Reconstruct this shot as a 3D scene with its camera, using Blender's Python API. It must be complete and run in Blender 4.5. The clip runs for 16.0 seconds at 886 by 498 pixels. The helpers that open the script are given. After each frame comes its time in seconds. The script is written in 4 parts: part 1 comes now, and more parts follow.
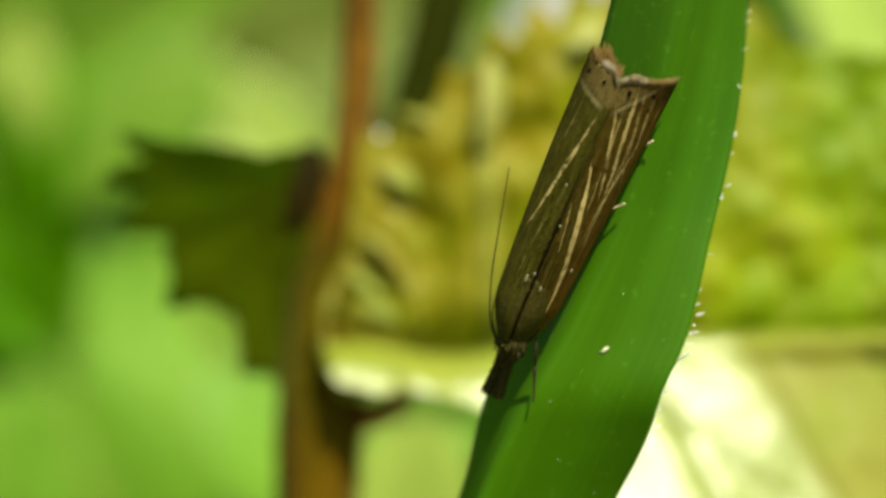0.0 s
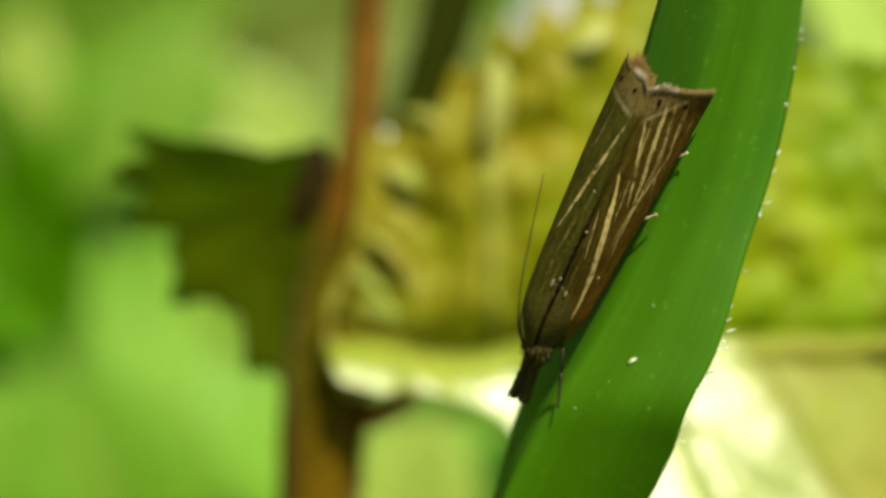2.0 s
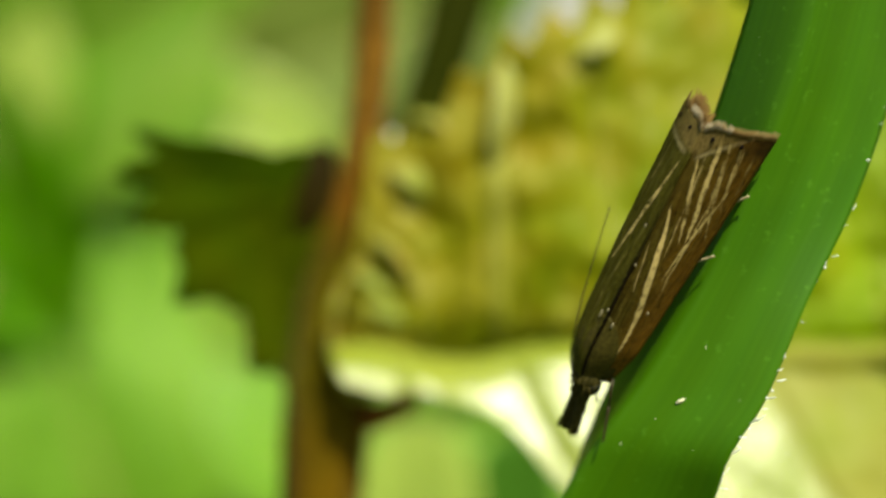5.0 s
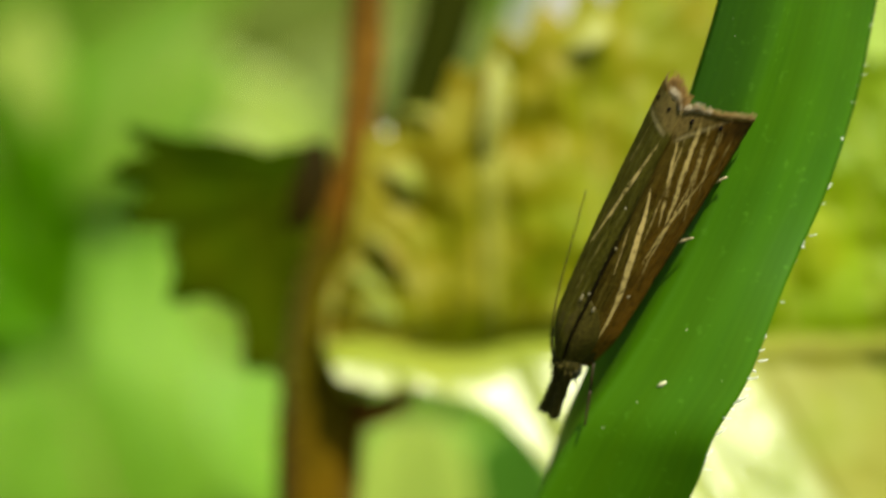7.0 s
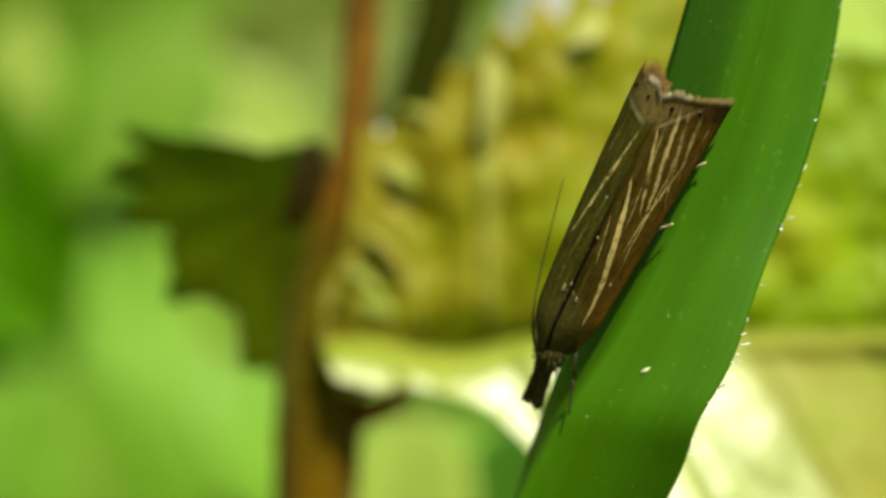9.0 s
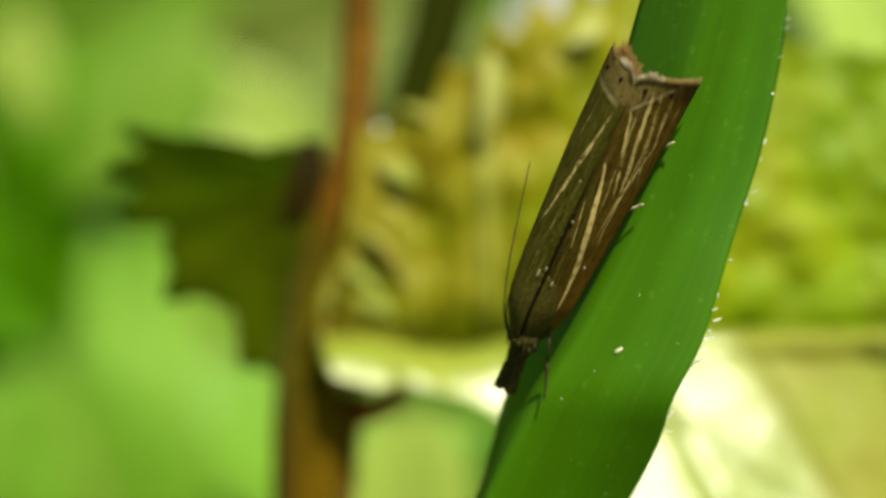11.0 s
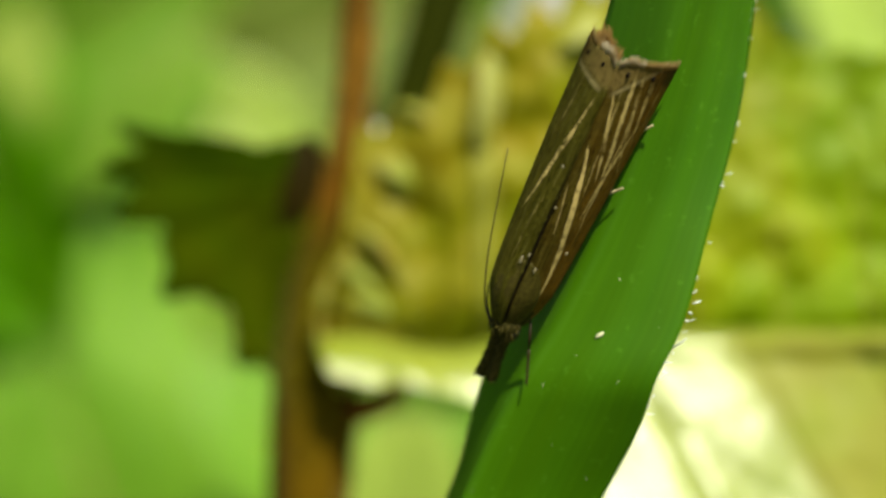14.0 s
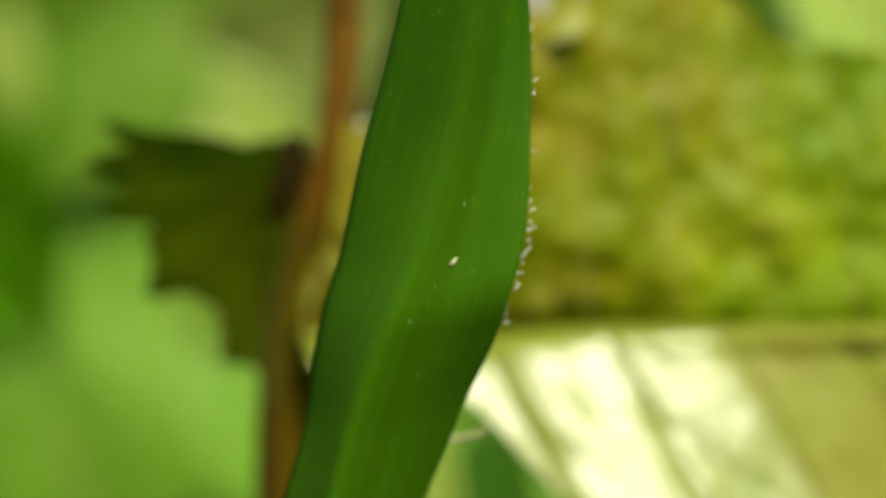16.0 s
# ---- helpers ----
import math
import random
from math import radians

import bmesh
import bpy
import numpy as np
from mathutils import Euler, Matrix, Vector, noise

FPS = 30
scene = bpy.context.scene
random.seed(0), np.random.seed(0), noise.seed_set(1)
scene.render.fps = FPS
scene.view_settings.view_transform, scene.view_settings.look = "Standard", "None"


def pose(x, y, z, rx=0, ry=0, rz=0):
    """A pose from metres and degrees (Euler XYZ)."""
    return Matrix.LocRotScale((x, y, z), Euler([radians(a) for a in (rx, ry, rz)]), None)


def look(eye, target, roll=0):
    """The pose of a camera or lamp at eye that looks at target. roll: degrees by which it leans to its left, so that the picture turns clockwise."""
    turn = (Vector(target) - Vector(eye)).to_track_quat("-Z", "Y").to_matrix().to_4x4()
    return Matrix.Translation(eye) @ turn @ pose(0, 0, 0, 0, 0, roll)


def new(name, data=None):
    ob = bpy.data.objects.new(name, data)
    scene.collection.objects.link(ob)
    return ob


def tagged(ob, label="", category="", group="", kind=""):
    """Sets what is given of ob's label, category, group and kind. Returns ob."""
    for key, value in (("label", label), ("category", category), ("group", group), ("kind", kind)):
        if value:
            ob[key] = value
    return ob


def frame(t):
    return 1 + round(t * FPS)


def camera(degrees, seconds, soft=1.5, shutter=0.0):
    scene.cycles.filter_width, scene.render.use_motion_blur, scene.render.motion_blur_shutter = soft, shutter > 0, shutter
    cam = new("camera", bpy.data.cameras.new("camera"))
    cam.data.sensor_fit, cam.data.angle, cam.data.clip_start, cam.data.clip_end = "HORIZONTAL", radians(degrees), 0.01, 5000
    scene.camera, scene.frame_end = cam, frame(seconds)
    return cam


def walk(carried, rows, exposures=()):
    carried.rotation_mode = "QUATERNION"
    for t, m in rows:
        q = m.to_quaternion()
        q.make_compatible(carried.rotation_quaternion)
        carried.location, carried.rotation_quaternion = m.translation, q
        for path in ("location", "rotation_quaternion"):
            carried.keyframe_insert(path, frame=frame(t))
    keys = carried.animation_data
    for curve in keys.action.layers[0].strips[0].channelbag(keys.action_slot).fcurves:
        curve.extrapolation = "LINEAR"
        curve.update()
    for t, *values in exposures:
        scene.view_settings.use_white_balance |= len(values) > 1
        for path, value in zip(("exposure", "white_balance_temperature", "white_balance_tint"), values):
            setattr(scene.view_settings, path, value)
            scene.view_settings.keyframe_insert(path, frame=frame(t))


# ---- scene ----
MM = 0.001
HEIGHT = 150.0          # the lens above the soil, mm

# The camera is held almost still and only drifts: seconds, turn to its left, tilt up, lean (degrees).
PAN = [
    (0, 0.00, 0.00, 0.00),
    (0.5, -0.04, -0.03, 0.02),
    (1, 0.08, -0.02, 0.12),
    (1.5, 0.15, -0.00, 0.40),
    (2, 0.16, -0.02, 0.56),
    (2.5, 0.18, -0.02, 0.82),
    (3, 0.27, 0.04, 0.96),
    (3.5, 0.24, 0.04, 1.02),
    (4, 0.34, 0.09, 1.27),
    (6.5, 0.17, -0.03, 0.92),
    (7, 0.12, -0.07, 0.72),
    (7.5, 0.09, -0.09, 0.63),
    (8, 0.08, -0.10, 0.55),
    (8.5, 0.08, -0.11, 0.49),
    (9, 0.01, -0.12, 0.40),
    (11.5, -0.12, -0.19, 0.53),
    (12, -0.24, -0.23, 0.56),
    (12.5, -0.37, -0.28, 0.44),
    (13, -0.29, -0.28, 0.48),
    (13.5, -0.17, -0.24, 0.67),
    (14, -0.16, -0.20, 0.72),
    (14.5, -0.25, -0.23, 0.77),
    (15, -0.55, -0.34, 0.39),
    (15.5, -0.79, -0.38, 0.20),
    (15.6, -0.80, -0.38, 0.20),
    (15.8, -0.80, -0.42, 0.26),
    (16, -0.62, -0.31, 0.44),
]

cam = camera(30, 16.0, soft=2.8)
cam.data.dof.use_dof = True
cam.data.dof.focus_distance = 0.0535
cam.data.dof.aperture_fstop = 28.0


def drift(pan, tilt, lean):
    eye = Vector((0, 0, HEIGHT * MM))
    way = Vector((-math.tan(radians(pan)), 1, math.tan(radians(tilt))))
    return look(eye, eye + way, lean)


walk(cam, [(t, drift(a, b, c)) for t, a, b, c in PAN], [(0, 0.94, 7500, -1), (12, 0.92, 7500, -1), (12.5, 0.88, 7500, -1), (14.5, 0.86, 7500, -1), (15, 0.72, 7500, -1), (15.5, 0.63, 7500, -1), (16, 0.53, 7500, -1)])

# ---- light ----
SUN_DIR = Vector((0.33, -0.68, 0.94)).normalized()      # towards the sun
world = bpy.data.worlds.new("sky")
scene.world = world
world.use_nodes = True
sky = world.node_tree.nodes.new("ShaderNodeTexSky")
sky.sky_type, sky.sun_disc = "NISHITA", False
sky.sun_elevation = math.asin(SUN_DIR.z)
sky.sun_rotation = math.atan2(SUN_DIR.x, SUN_DIR.y)
background = world.node_tree.nodes["Background"]
background.inputs["Strength"].default_value = 0.085
world.node_tree.links.new(sky.outputs[0], background.inputs["Color"])
sun = new("sun", bpy.data.lights.new("sun", "SUN"))
sun.data.energy, sun.data.angle, sun.data.color = 4.2, radians(0.6), (1.0, 0.97, 0.91)
sun.matrix_world = look(SUN_DIR, (0, 0, 0))


# ---- materials ----
class Nodes:
    """Short hand for building a node material."""

    def __init__(self, name):
        self.mat = bpy.data.materials.new(name)
        self.mat.use_nodes = True
        self.tree = self.mat.node_tree
        self.shader = self.tree.nodes["Principled BSDF"]
        self.out = self.tree.nodes["Material Output"]

    def add(self, kind, **values):
        node = self.tree.nodes.new(kind)
        for key, value in values.items():
            node.inputs[key].default_value = value
        return node

    def link(self, a, b):
        self.tree.links.new(a, b)

    def math(self, op, a, b=0.0, c=0.0, clamp=False):
        node = self.tree.nodes.new("ShaderNodeMath")
        node.operation, node.use_clamp = op, clamp
        for i, v in enumerate((a, b, c)):
            if isinstance(v, (int, float)):
                node.inputs[i].default_value = v
            else:
                self.link(v, node.inputs[i])
        return node.outputs[0]

    def coords(self, kind="Object", scale=(1, 1, 1)):
        node = self.add("ShaderNodeMapping")
        node.inputs["Scale"].default_value = scale
        self.link(self.add("ShaderNodeTexCoord").outputs[kind], node.inputs["Vector"])
        return node.outputs[0]

    def noise(self, vector, scale, detail=4.0, rough=0.55):
        node = self.add("ShaderNodeTexNoise", Scale=scale, Detail=detail, Roughness=rough)
        self.link(vector, node.inputs["Vector"])
        return node.outputs["Fac"]

    def ramp(self, fac, stops):
        node = self.add("ShaderNodeValToRGB")
        el = node.color_ramp.elements
        while len(el) < len(stops):
            el.new(0.5)
        for e, (p, c) in zip(el, stops):
            e.position, e.color = p, (*c, 1)
        self.link(fac, node.inputs[0])
        return node.outputs[0]

    def mix(self, fac, a, b, mode="MIX"):
        node = self.tree.nodes.new("ShaderNodeMix")
        node.data_type, node.blend_type = "RGBA", mode
        for sock, v in ((node.inputs[0], fac), (node.inputs[6], a), (node.inputs[7], b)):
            if isinstance(v, (int, float)):
                sock.default_value = v
            elif isinstance(v, tuple):
                sock.default_value = (*v, 1)
            else:
                self.link(v, sock)
        return node.outputs[2]

    def bump(self, height, strength, distance):
        node = self.add("ShaderNodeBump", Strength=strength, Distance=distance)
        self.link(height, node.inputs["Height"])
        self.link(node.outputs[0], self.shader.inputs["Normal"])
        return node.outputs[0]

    def finish(self, color, rough=0.5, spec=0.5, translucent=0.0, glow=(1.0, 1.0, 1.0), normal=None):
        self.link(color, self.shader.inputs["Base Color"])
        if isinstance(rough, (int, float)):
            self.shader.inputs["Roughness"].default_value = rough
        else:
            self.link(rough, self.shader.inputs["Roughness"])
        self.shader.inputs["Specular IOR Level"].default_value = spec
        if translucent:
            through_light = self.add("ShaderNodeBsdfTranslucent")
            self.link(self.mix(1.0, color, glow, "MULTIPLY"), through_light.inputs["Color"])
            if normal is not None:
                self.link(normal, through_light.inputs["Normal"])
            both = self.add("ShaderNodeMixShader", Fac=translucent)
            self.link(self.shader.outputs[0], both.inputs[1])
            self.link(through_light.outputs[0], both.inputs[2])
            self.link(both.outputs[0], self.out.inputs["Surface"])
        return self.mat


def leaf_material(name, dark, light, accent=None, translucent=0.35, rough=0.45, spec=0.4, size=400.0, relief=0.4, glow=(1.3, 1.2, 0.5)):
    n = Nodes(name)
    v = n.coords()
    broad = n.noise(v, size * 0.35, 3)
    fine = n.noise(v, size * 3.5, 5, 0.65)
    col = n.ramp(broad, [(0.3, dark), (0.7, light)])
    if accent:
        col = n.mix(n.ramp(n.noise(v, size * 0.6, 4), [(0.42, (0, 0, 0)), (0.62, (1, 1, 1))]), col, accent)
    col = n.mix(n.math("MULTIPLY", fine, 0.35), col, tuple(c * 0.45 for c in dark))
    normal = n.bump(fine, relief, 0.0004)
    rg = n.math("MULTIPLY_ADD", fine, 0.3, rough - 0.15)
    return n.finish(col, rg, spec, translucent, glow, normal)


def stem_material(name, dark, light, rough=0.55):
    n = Nodes(name)
    v = n.coords(scale=(1, 1, 0.15))
    streak = n.noise(v, 1800, 5)
    broad = n.noise(n.coords(), 140, 3)
    col = n.mix(n.math("MULTIPLY", streak, 0.8), n.ramp(broad, [(0.35, dark), (0.65, light)]), tuple(c * 0.4 for c in dark))
    n.bump(streak, 0.4, 0.0002)
    return n.finish(col, 0.7, 0.04)


def blade_material():
    """Grass: long parallel veins along v, u across in 0..1."""
    n = Nodes("grass_green")
    uv = n.add("ShaderNodeTexCoord").outputs["UV"]
    sep = n.add("ShaderNodeSeparateXYZ")
    n.link(uv, sep.inputs[0])
    u, v = sep.outputs[0], sep.outputs[1]
    wide = n.math("MULTIPLY_ADD", n.math("SINE", n.math("MULTIPLY_ADD", u, 19.0, 0.6)), 0.5, 0.5)
    comb = n.add("ShaderNodeCombineXYZ")
    n.link(n.math("MULTIPLY", u, 24.0), comb.inputs[0])
    n.link(n.math("MULTIPLY", v, 0.12), comb.inputs[1])
    streak = n.noise(comb.outputs[0], 1.0, 4)
    wave = n.math("MULTIPLY_ADD", n.math("SINE", n.math("MULTIPLY_ADD", u, 130.0, n.math("MULTIPLY", streak, 5.0))), 0.5, 0.5)
    cells = n.noise(n.coords(), 2600, 3)
    broad = n.noise(n.coords(), 130, 3)
    col = n.ramp(broad, [(0.3, (0.032, 0.104, 0.0008)), (0.7, (0.060, 0.158, 0.0015))])
    col = n.mix(n.math("MULTIPLY", wide, 0.20), col, (0.080, 0.25, 0.008))
    col = n.mix(n.math("MULTIPLY", streak, 0.55), col, (0.016, 0.082, 0.001))
    col = n.mix(n.math("MULTIPLY", wave, 0.03), col, (0.10, 0.30, 0.02))
    col = n.mix(n.ramp(cells, [(0.62, (0, 0, 0)), (0.72, (0.35, 0.35, 0.35))]), col, (0.10, 0.25, 0.02))
    h = n.math("ADD", n.math("MULTIPLY", wave, 0.05), n.math("ADD", n.math("MULTIPLY", cells, 0.4), n.math("MULTIPLY", streak, 0.8)))
    normal = n.bump(h, 0.22, 0.00005)
    return n.finish(col, 0.48, 0.19, 0.17, (1.1, 1.3, 0.3), normal)


def plain_material(name, color, rough=0.5, spec=0.5, grain=3000.0, vary=0.4):
    n = Nodes(name)
    g = n.noise(n.coords(), grain, 4)
    col = n.ramp(g, [(0.3, tuple(c * (1 - vary) for c in color)), (0.7, color)])
    n.bump(g, 0.3, 0.00005)
    return n.finish(col, rough, spec)


# Cream streaks of a folded wing: start and end along it (mm), place across at both ends (0 ridge, 1 edge), curve, half-width, strength.
STREAKS = ((1.3, 6.7, 0.60, 0.12, 1.6, 0.075, 1.25), (3.5, 5.3, 0.26, 0.07, 1.0, 0.022, 0.7), (5.6, 8.6, 0.55, 0.13, 1.0, 0.045, 0.9), (5.7, 9.4, 0.62, 0.33, 1.0, 0.050, 1.0),
           (6.0, 9.5, 0.88, 0.44, 0.8, 0.040, 0.85), (4.2, 7.8, 0.62, 0.82, 2.0, 0.026, 1.0), (3.5, 7.2, 0.71, 0.63, 1.0, 0.024, 0.7), (7.0, 9.4, 0.86, 0.66, 0.8, 0.022, 0.6),
           (7.6, 9.2, 0.93, 0.84, 1.0, 0.020, 0.5), (7.2, 9.0, 0.34, 0.22, 1.0, 0.018, 0.6), (7.0, 9.3, 0.51, 0.37, 1.0, 0.020, 0.9), (6.1, 8.4, 0.73, 0.55, 1.0, 0.020, 0.9), (7.8, 9.5, 0.76, 0.60, 1.0, 0.022, 0.9), (5.0, 7.3, 0.44, 0.31, 1.0, 0.017, 0.7))
LEFT_STREAKS = ((3.9, 8.2, 0.64, 0.10, 0.75, 0.050, 0.95), (2.2, 4.6, 0.40, 0.24, 1.0, 0.016, 0.3), (6.4, 8.6, 0.62, 0.46, 1.0, 0.016, 0.35), (5.0, 6.2, 0.16, 0.08, 1.0, 0.014, 0.5))


def wing_material(name, streaks, ground, edge, slant):
    """Scaled wing: across runs from the ridge to the edge, along from the head to the tail (mm)."""
    n = Nodes(name)
    sep = n.add("ShaderNodeSeparateXYZ")
    n.link(n.add("ShaderNodeTexCoord").outputs["UV"], sep.inputs[0])
    across, along = sep.outputs[0], sep.outputs[1]
    comb = n.add("ShaderNodeCombineXYZ")
    n.link(n.math("MULTIPLY", across, 11.0), comb.inputs[0])
    n.link(n.math("MULTIPLY", along, 0.55), comb.inputs[1])
    streak = n.noise(comb.outputs[0], 1.0, 6, 0.65)
    scales = n.noise(n.coords(scale=(1, 0.45, 1)), 11000, 4, 0.65)
    drift_noise = n.noise(n.coords(scale=(1, 0.6, 1)), 900, 4, 0.7)
    rough_noise = n.noise(n.coords(scale=(1, 0.55, 1)), 2600, 4, 0.7)
    blotch = n.noise(n.coords(scale=(1, 0.5, 1)), 420, 3, 0.6)
    dark, mid, light = ground
    col = n.ramp(streak, [(0.34, dark), (0.52, mid), (0.70, light)])
    # warmer towards the free edge and the tail
    warm = n.math("ADD", n.math("MULTIPLY", n.math("SUBTRACT", across, 0.30, clamp=True), 1.3), n.math("MULTIPLY_ADD", blotch, 1.2, -0.60), clamp=True)
    col = n.mix(warm, col, edge)
    # dark shafts that flank the pale streaks
    shaft = n.math("MULTIPLY", n.math("SUBTRACT", n.noise(comb.outputs[0], 2.3, 3, 0.5), 0.52, clamp=True), 7.0, clamp=True)
    col = n.mix(n.math("MULTIPLY", shaft, 0.65), col, tuple(c * 0.6 for c in dark))
    wobble = n.math("ADD", n.math("MULTIPLY_ADD", drift_noise, 0.10, -0.05), n.math("MULTIPLY_ADD", rough_noise, 0.05, -0.025))
    for s0, s1, a0, a1, curve, w, k in streaks:
        f = n.math("DIVIDE", n.math("SUBTRACT", along, s0), s1 - s0, clamp=True)
        centre = n.math("MULTIPLY_ADD", n.math("POWER", f, curve), a1 - a0, a0)
        dist = n.math("ABSOLUTE", n.math("ADD", n.math("SUBTRACT", across, centre), wobble))
        taper = n.math("MULTIPLY", n.math("POWER", n.math("SINE", n.math("MULTIPLY", f, math.pi)), 0.7), w * 0.8)
        mask = n.math("MULTIPLY", n.math("SUBTRACT", 1.0, n.math("DIVIDE", dist, n.math("ADD", taper, 1e-5)), clamp=True), 3.0, clamp=True)
        mask = n.math("MULTIPLY", mask, n.math("MULTIPLY_ADD", rough_noise, 6.0, -2.3 if k < 1 else -1.5, clamp=True))
        mask = n.math("MULTIPLY", mask, n.math("MULTIPLY_ADD", scales, 1.5 * k, 0.15 * k), clamp=True)
        col = n.mix(mask, col, (0.46, 0.34, 0.13))
    seam = n.math("SUBTRACT", 1.0, n.math("MULTIPLY", n.math("ABSOLUTE", across), 26.0), clamp=True)
    col = n.mix(n.math("MULTIPLY", n.math("MULTIPLY", seam, 2.0, clamp=True), n.math("SUBTRACT", 1.0, n.math("MULTIPLY_ADD", along, 0.25, -1.0, clamp=True))), col, (0.006, 0.004, 0.002))
    # grey-brown band behind a pale cross line, near the outer edge
    line_at = n.math("MULTIPLY_ADD", n.math("SUBTRACT", across, 0.10, clamp=True), slant, 8.42)
    band = n.math("MULTIPLY", n.math("SUBTRACT", along, line_at), 4.0, clamp=True)
    near_ridge = n.math("SUBTRACT", 1.25, n.math("MULTIPLY", across, 1.1), clamp=True)
    col = n.mix(n.math("MULTIPLY", n.math("MULTIPLY", band, near_ridge), 0.85), col, n.mix(blotch, (0.095, 0.062, 0.018), (0.19, 0.135, 0.045)))
    line = n.math("SUBTRACT", 1.0, n.math("MULTIPLY", n.math("ABSOLUTE", n.math("SUBTRACT", along, line_at)), 7.0), clamp=True)
    col = n.mix(n.math("MULTIPLY", n.math("MULTIPLY", n.math("MULTIPLY", line, near_ridge), n.math("MULTIPLY", n.math("SUBTRACT", across, 0.06, clamp=True), 9.0, clamp=True)), 0.5), col, (0.38, 0.30, 0.15))
    # dark line under the fringe at the outer corner
    rim = n.math("MULTIPLY", n.math("SUBTRACT", along, 8.75), 1.8, clamp=True)
    col = n.mix(n.math("MULTIPLY", rim, n.math("MULTIPLY", n.math("SUBTRACT", across, 0.52, clamp=True), 3.0, clamp=True)), col, (0.034, 0.017, 0.004))
    col = n.mix(n.ramp(scales, [(0.33, (0.65, 0.65, 0.65)), (0.5, (0, 0, 0))]), col, tuple(c * 0.5 for c in dark))
    col = n.mix(n.ramp(scales, [(0.58, (0, 0, 0)), (0.72, (0.35, 0.35, 0.35))]), col, tuple(min(1.0, c * 2.2) for c in light))
    n.bump(n.math("ADD", scales, n.math("MULTIPLY", streak, 1.2)), 0.6, 0.00006)
    return n.finish(col, 0.5, 0.035)


GRASS = blade_material()
# Pale hair colour; on the droplets its white stands for the sun's glint.
DEW = plain_material("pale_hair", (0.70, 0.72, 0.64), 0.18, 0.8, vary=0.1)
SCALE = plain_material("scale_tan", (0.24, 0.20, 0.11), 0.4)
FLAKE = plain_material("straw_flake", (0.68, 0.66, 0.42), 0.4)
RIB_GREEN = leaf_material("rib_green", (0.075, 0.22, 0.004), (0.11, 0.29, 0.012), None, 0.2, 0.45, 0.2, 900, 0.2, (1.1, 1.3, 0.3))
WINGS = {1: wing_material("wing_scales", STREAKS, ((0.024, 0.016, 0.002), (0.046, 0.034, 0.005), (0.080, 0.060, 0.012)), (0.150, 0.066, 0.009), 2.1),
         # left wing's olive ground has the green light bounced onto its shaded side painted in
         -1: wing_material("wing_scales_green_bounce", LEFT_STREAKS, ((0.030, 0.026, 0.002), (0.052, 0.046, 0.006), (0.082, 0.072, 0.014)), (0.062, 0.050, 0.008), 0.8)}
PALE_FRINGE = leaf_material("fringe_pale", (0.40, 0.34, 0.23), (0.62, 0.55, 0.40), (0.30, 0.22, 0.10), 0.45, 0.5, 0.3, 5000, 0.3, (1.25, 1.1, 0.7))
FRINGE = leaf_material("fringe_brown", (0.20, 0.14, 0.050), (0.38, 0.28, 0.11), (0.25, 0.155, 0.045), 0.45, 0.5, 0.2, 5000, 0.3, (1.25, 1.1, 0.7))
HINDWING = leaf_material("hindwing_grey", (0.055, 0.047, 0.036), (0.11, 0.095, 0.075), None, 0.12, 0.5, 0.2, 3000, 0.3, (1.2, 1.0, 0.8))
UNDERWING = leaf_material("underwing_tan", (0.17, 0.095, 0.022), (0.30, 0.185, 0.05), None, 0.4, 0.5, 0.2, 3000, 0.3, (1.4, 1.1, 0.6))
FUR = plain_material("body_fur", (0.042, 0.036, 0.006), 0.75, 0.1, 9000, 0.7)
BELLY = plain_material("belly_brown", (0.22, 0.125, 0.045), 0.55, 0.2, 5000, 0.5)
TEGULA = plain_material("tegula_olive", (0.062, 0.050, 0.009), 0.5, 0.08, 7000, 0.6)
EYE = plain_material("eye_dark", (0.012, 0.010, 0.008), 0.15, 0.6)
DOT = plain_material("dot_black", (0.008, 0.006, 0.005), 0.8, 0.02)
LEG = plain_material("leg_cream", (0.44, 0.36, 0.20), 0.4, 0.5, 6000, 0.6)
LEG_DARK = plain_material("leg_brown", (0.040, 0.026, 0.010), 0.5, 0.2, 6000, 0.6)


def bronze_material():
    """Crinkled leaf: golden brown near its base, green towards its tip."""
    n = Nodes("bronze_leaf")
    v = n.coords()
    sep = n.add("ShaderNodeSeparateXYZ")
    n.link(v, sep.inputs[0])
    broad, patch, fine = n.noise(v, 110, 4, 0.6), n.noise(v, 230, 6, 0.65), n.noise(v, 700, 5, 0.65)
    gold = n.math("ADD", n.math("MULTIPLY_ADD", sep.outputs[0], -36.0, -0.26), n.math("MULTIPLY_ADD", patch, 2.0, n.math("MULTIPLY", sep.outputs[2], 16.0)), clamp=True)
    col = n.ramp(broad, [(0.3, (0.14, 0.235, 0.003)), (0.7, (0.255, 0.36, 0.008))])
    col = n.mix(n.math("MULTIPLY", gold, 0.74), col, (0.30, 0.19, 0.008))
    # pale highlights on the lit folds near the base, painted by noise
    highlight = n.math("ADD", n.math("MULTIPLY_ADD", sep.outputs[0], -22.0, -1.1), n.math("MULTIPLY", n.noise(v, 260, 4, 0.6), 2.3), clamp=True)
    col = n.mix(n.math("MULTIPLY", highlight, 0.75), col, (0.42, 0.44, 0.10))
    col = n.mix(n.math("MULTIPLY", fine, 0.25), col, (0.055, 0.085, 0.001))
    normal = n.bump(fine, 0.4, 0.0004)
    return n.finish(col, n.math("MULTIPLY_ADD", fine, 0.3, 0.34), 0.18, 0.34, (1.4, 1.3, 0.45), normal)


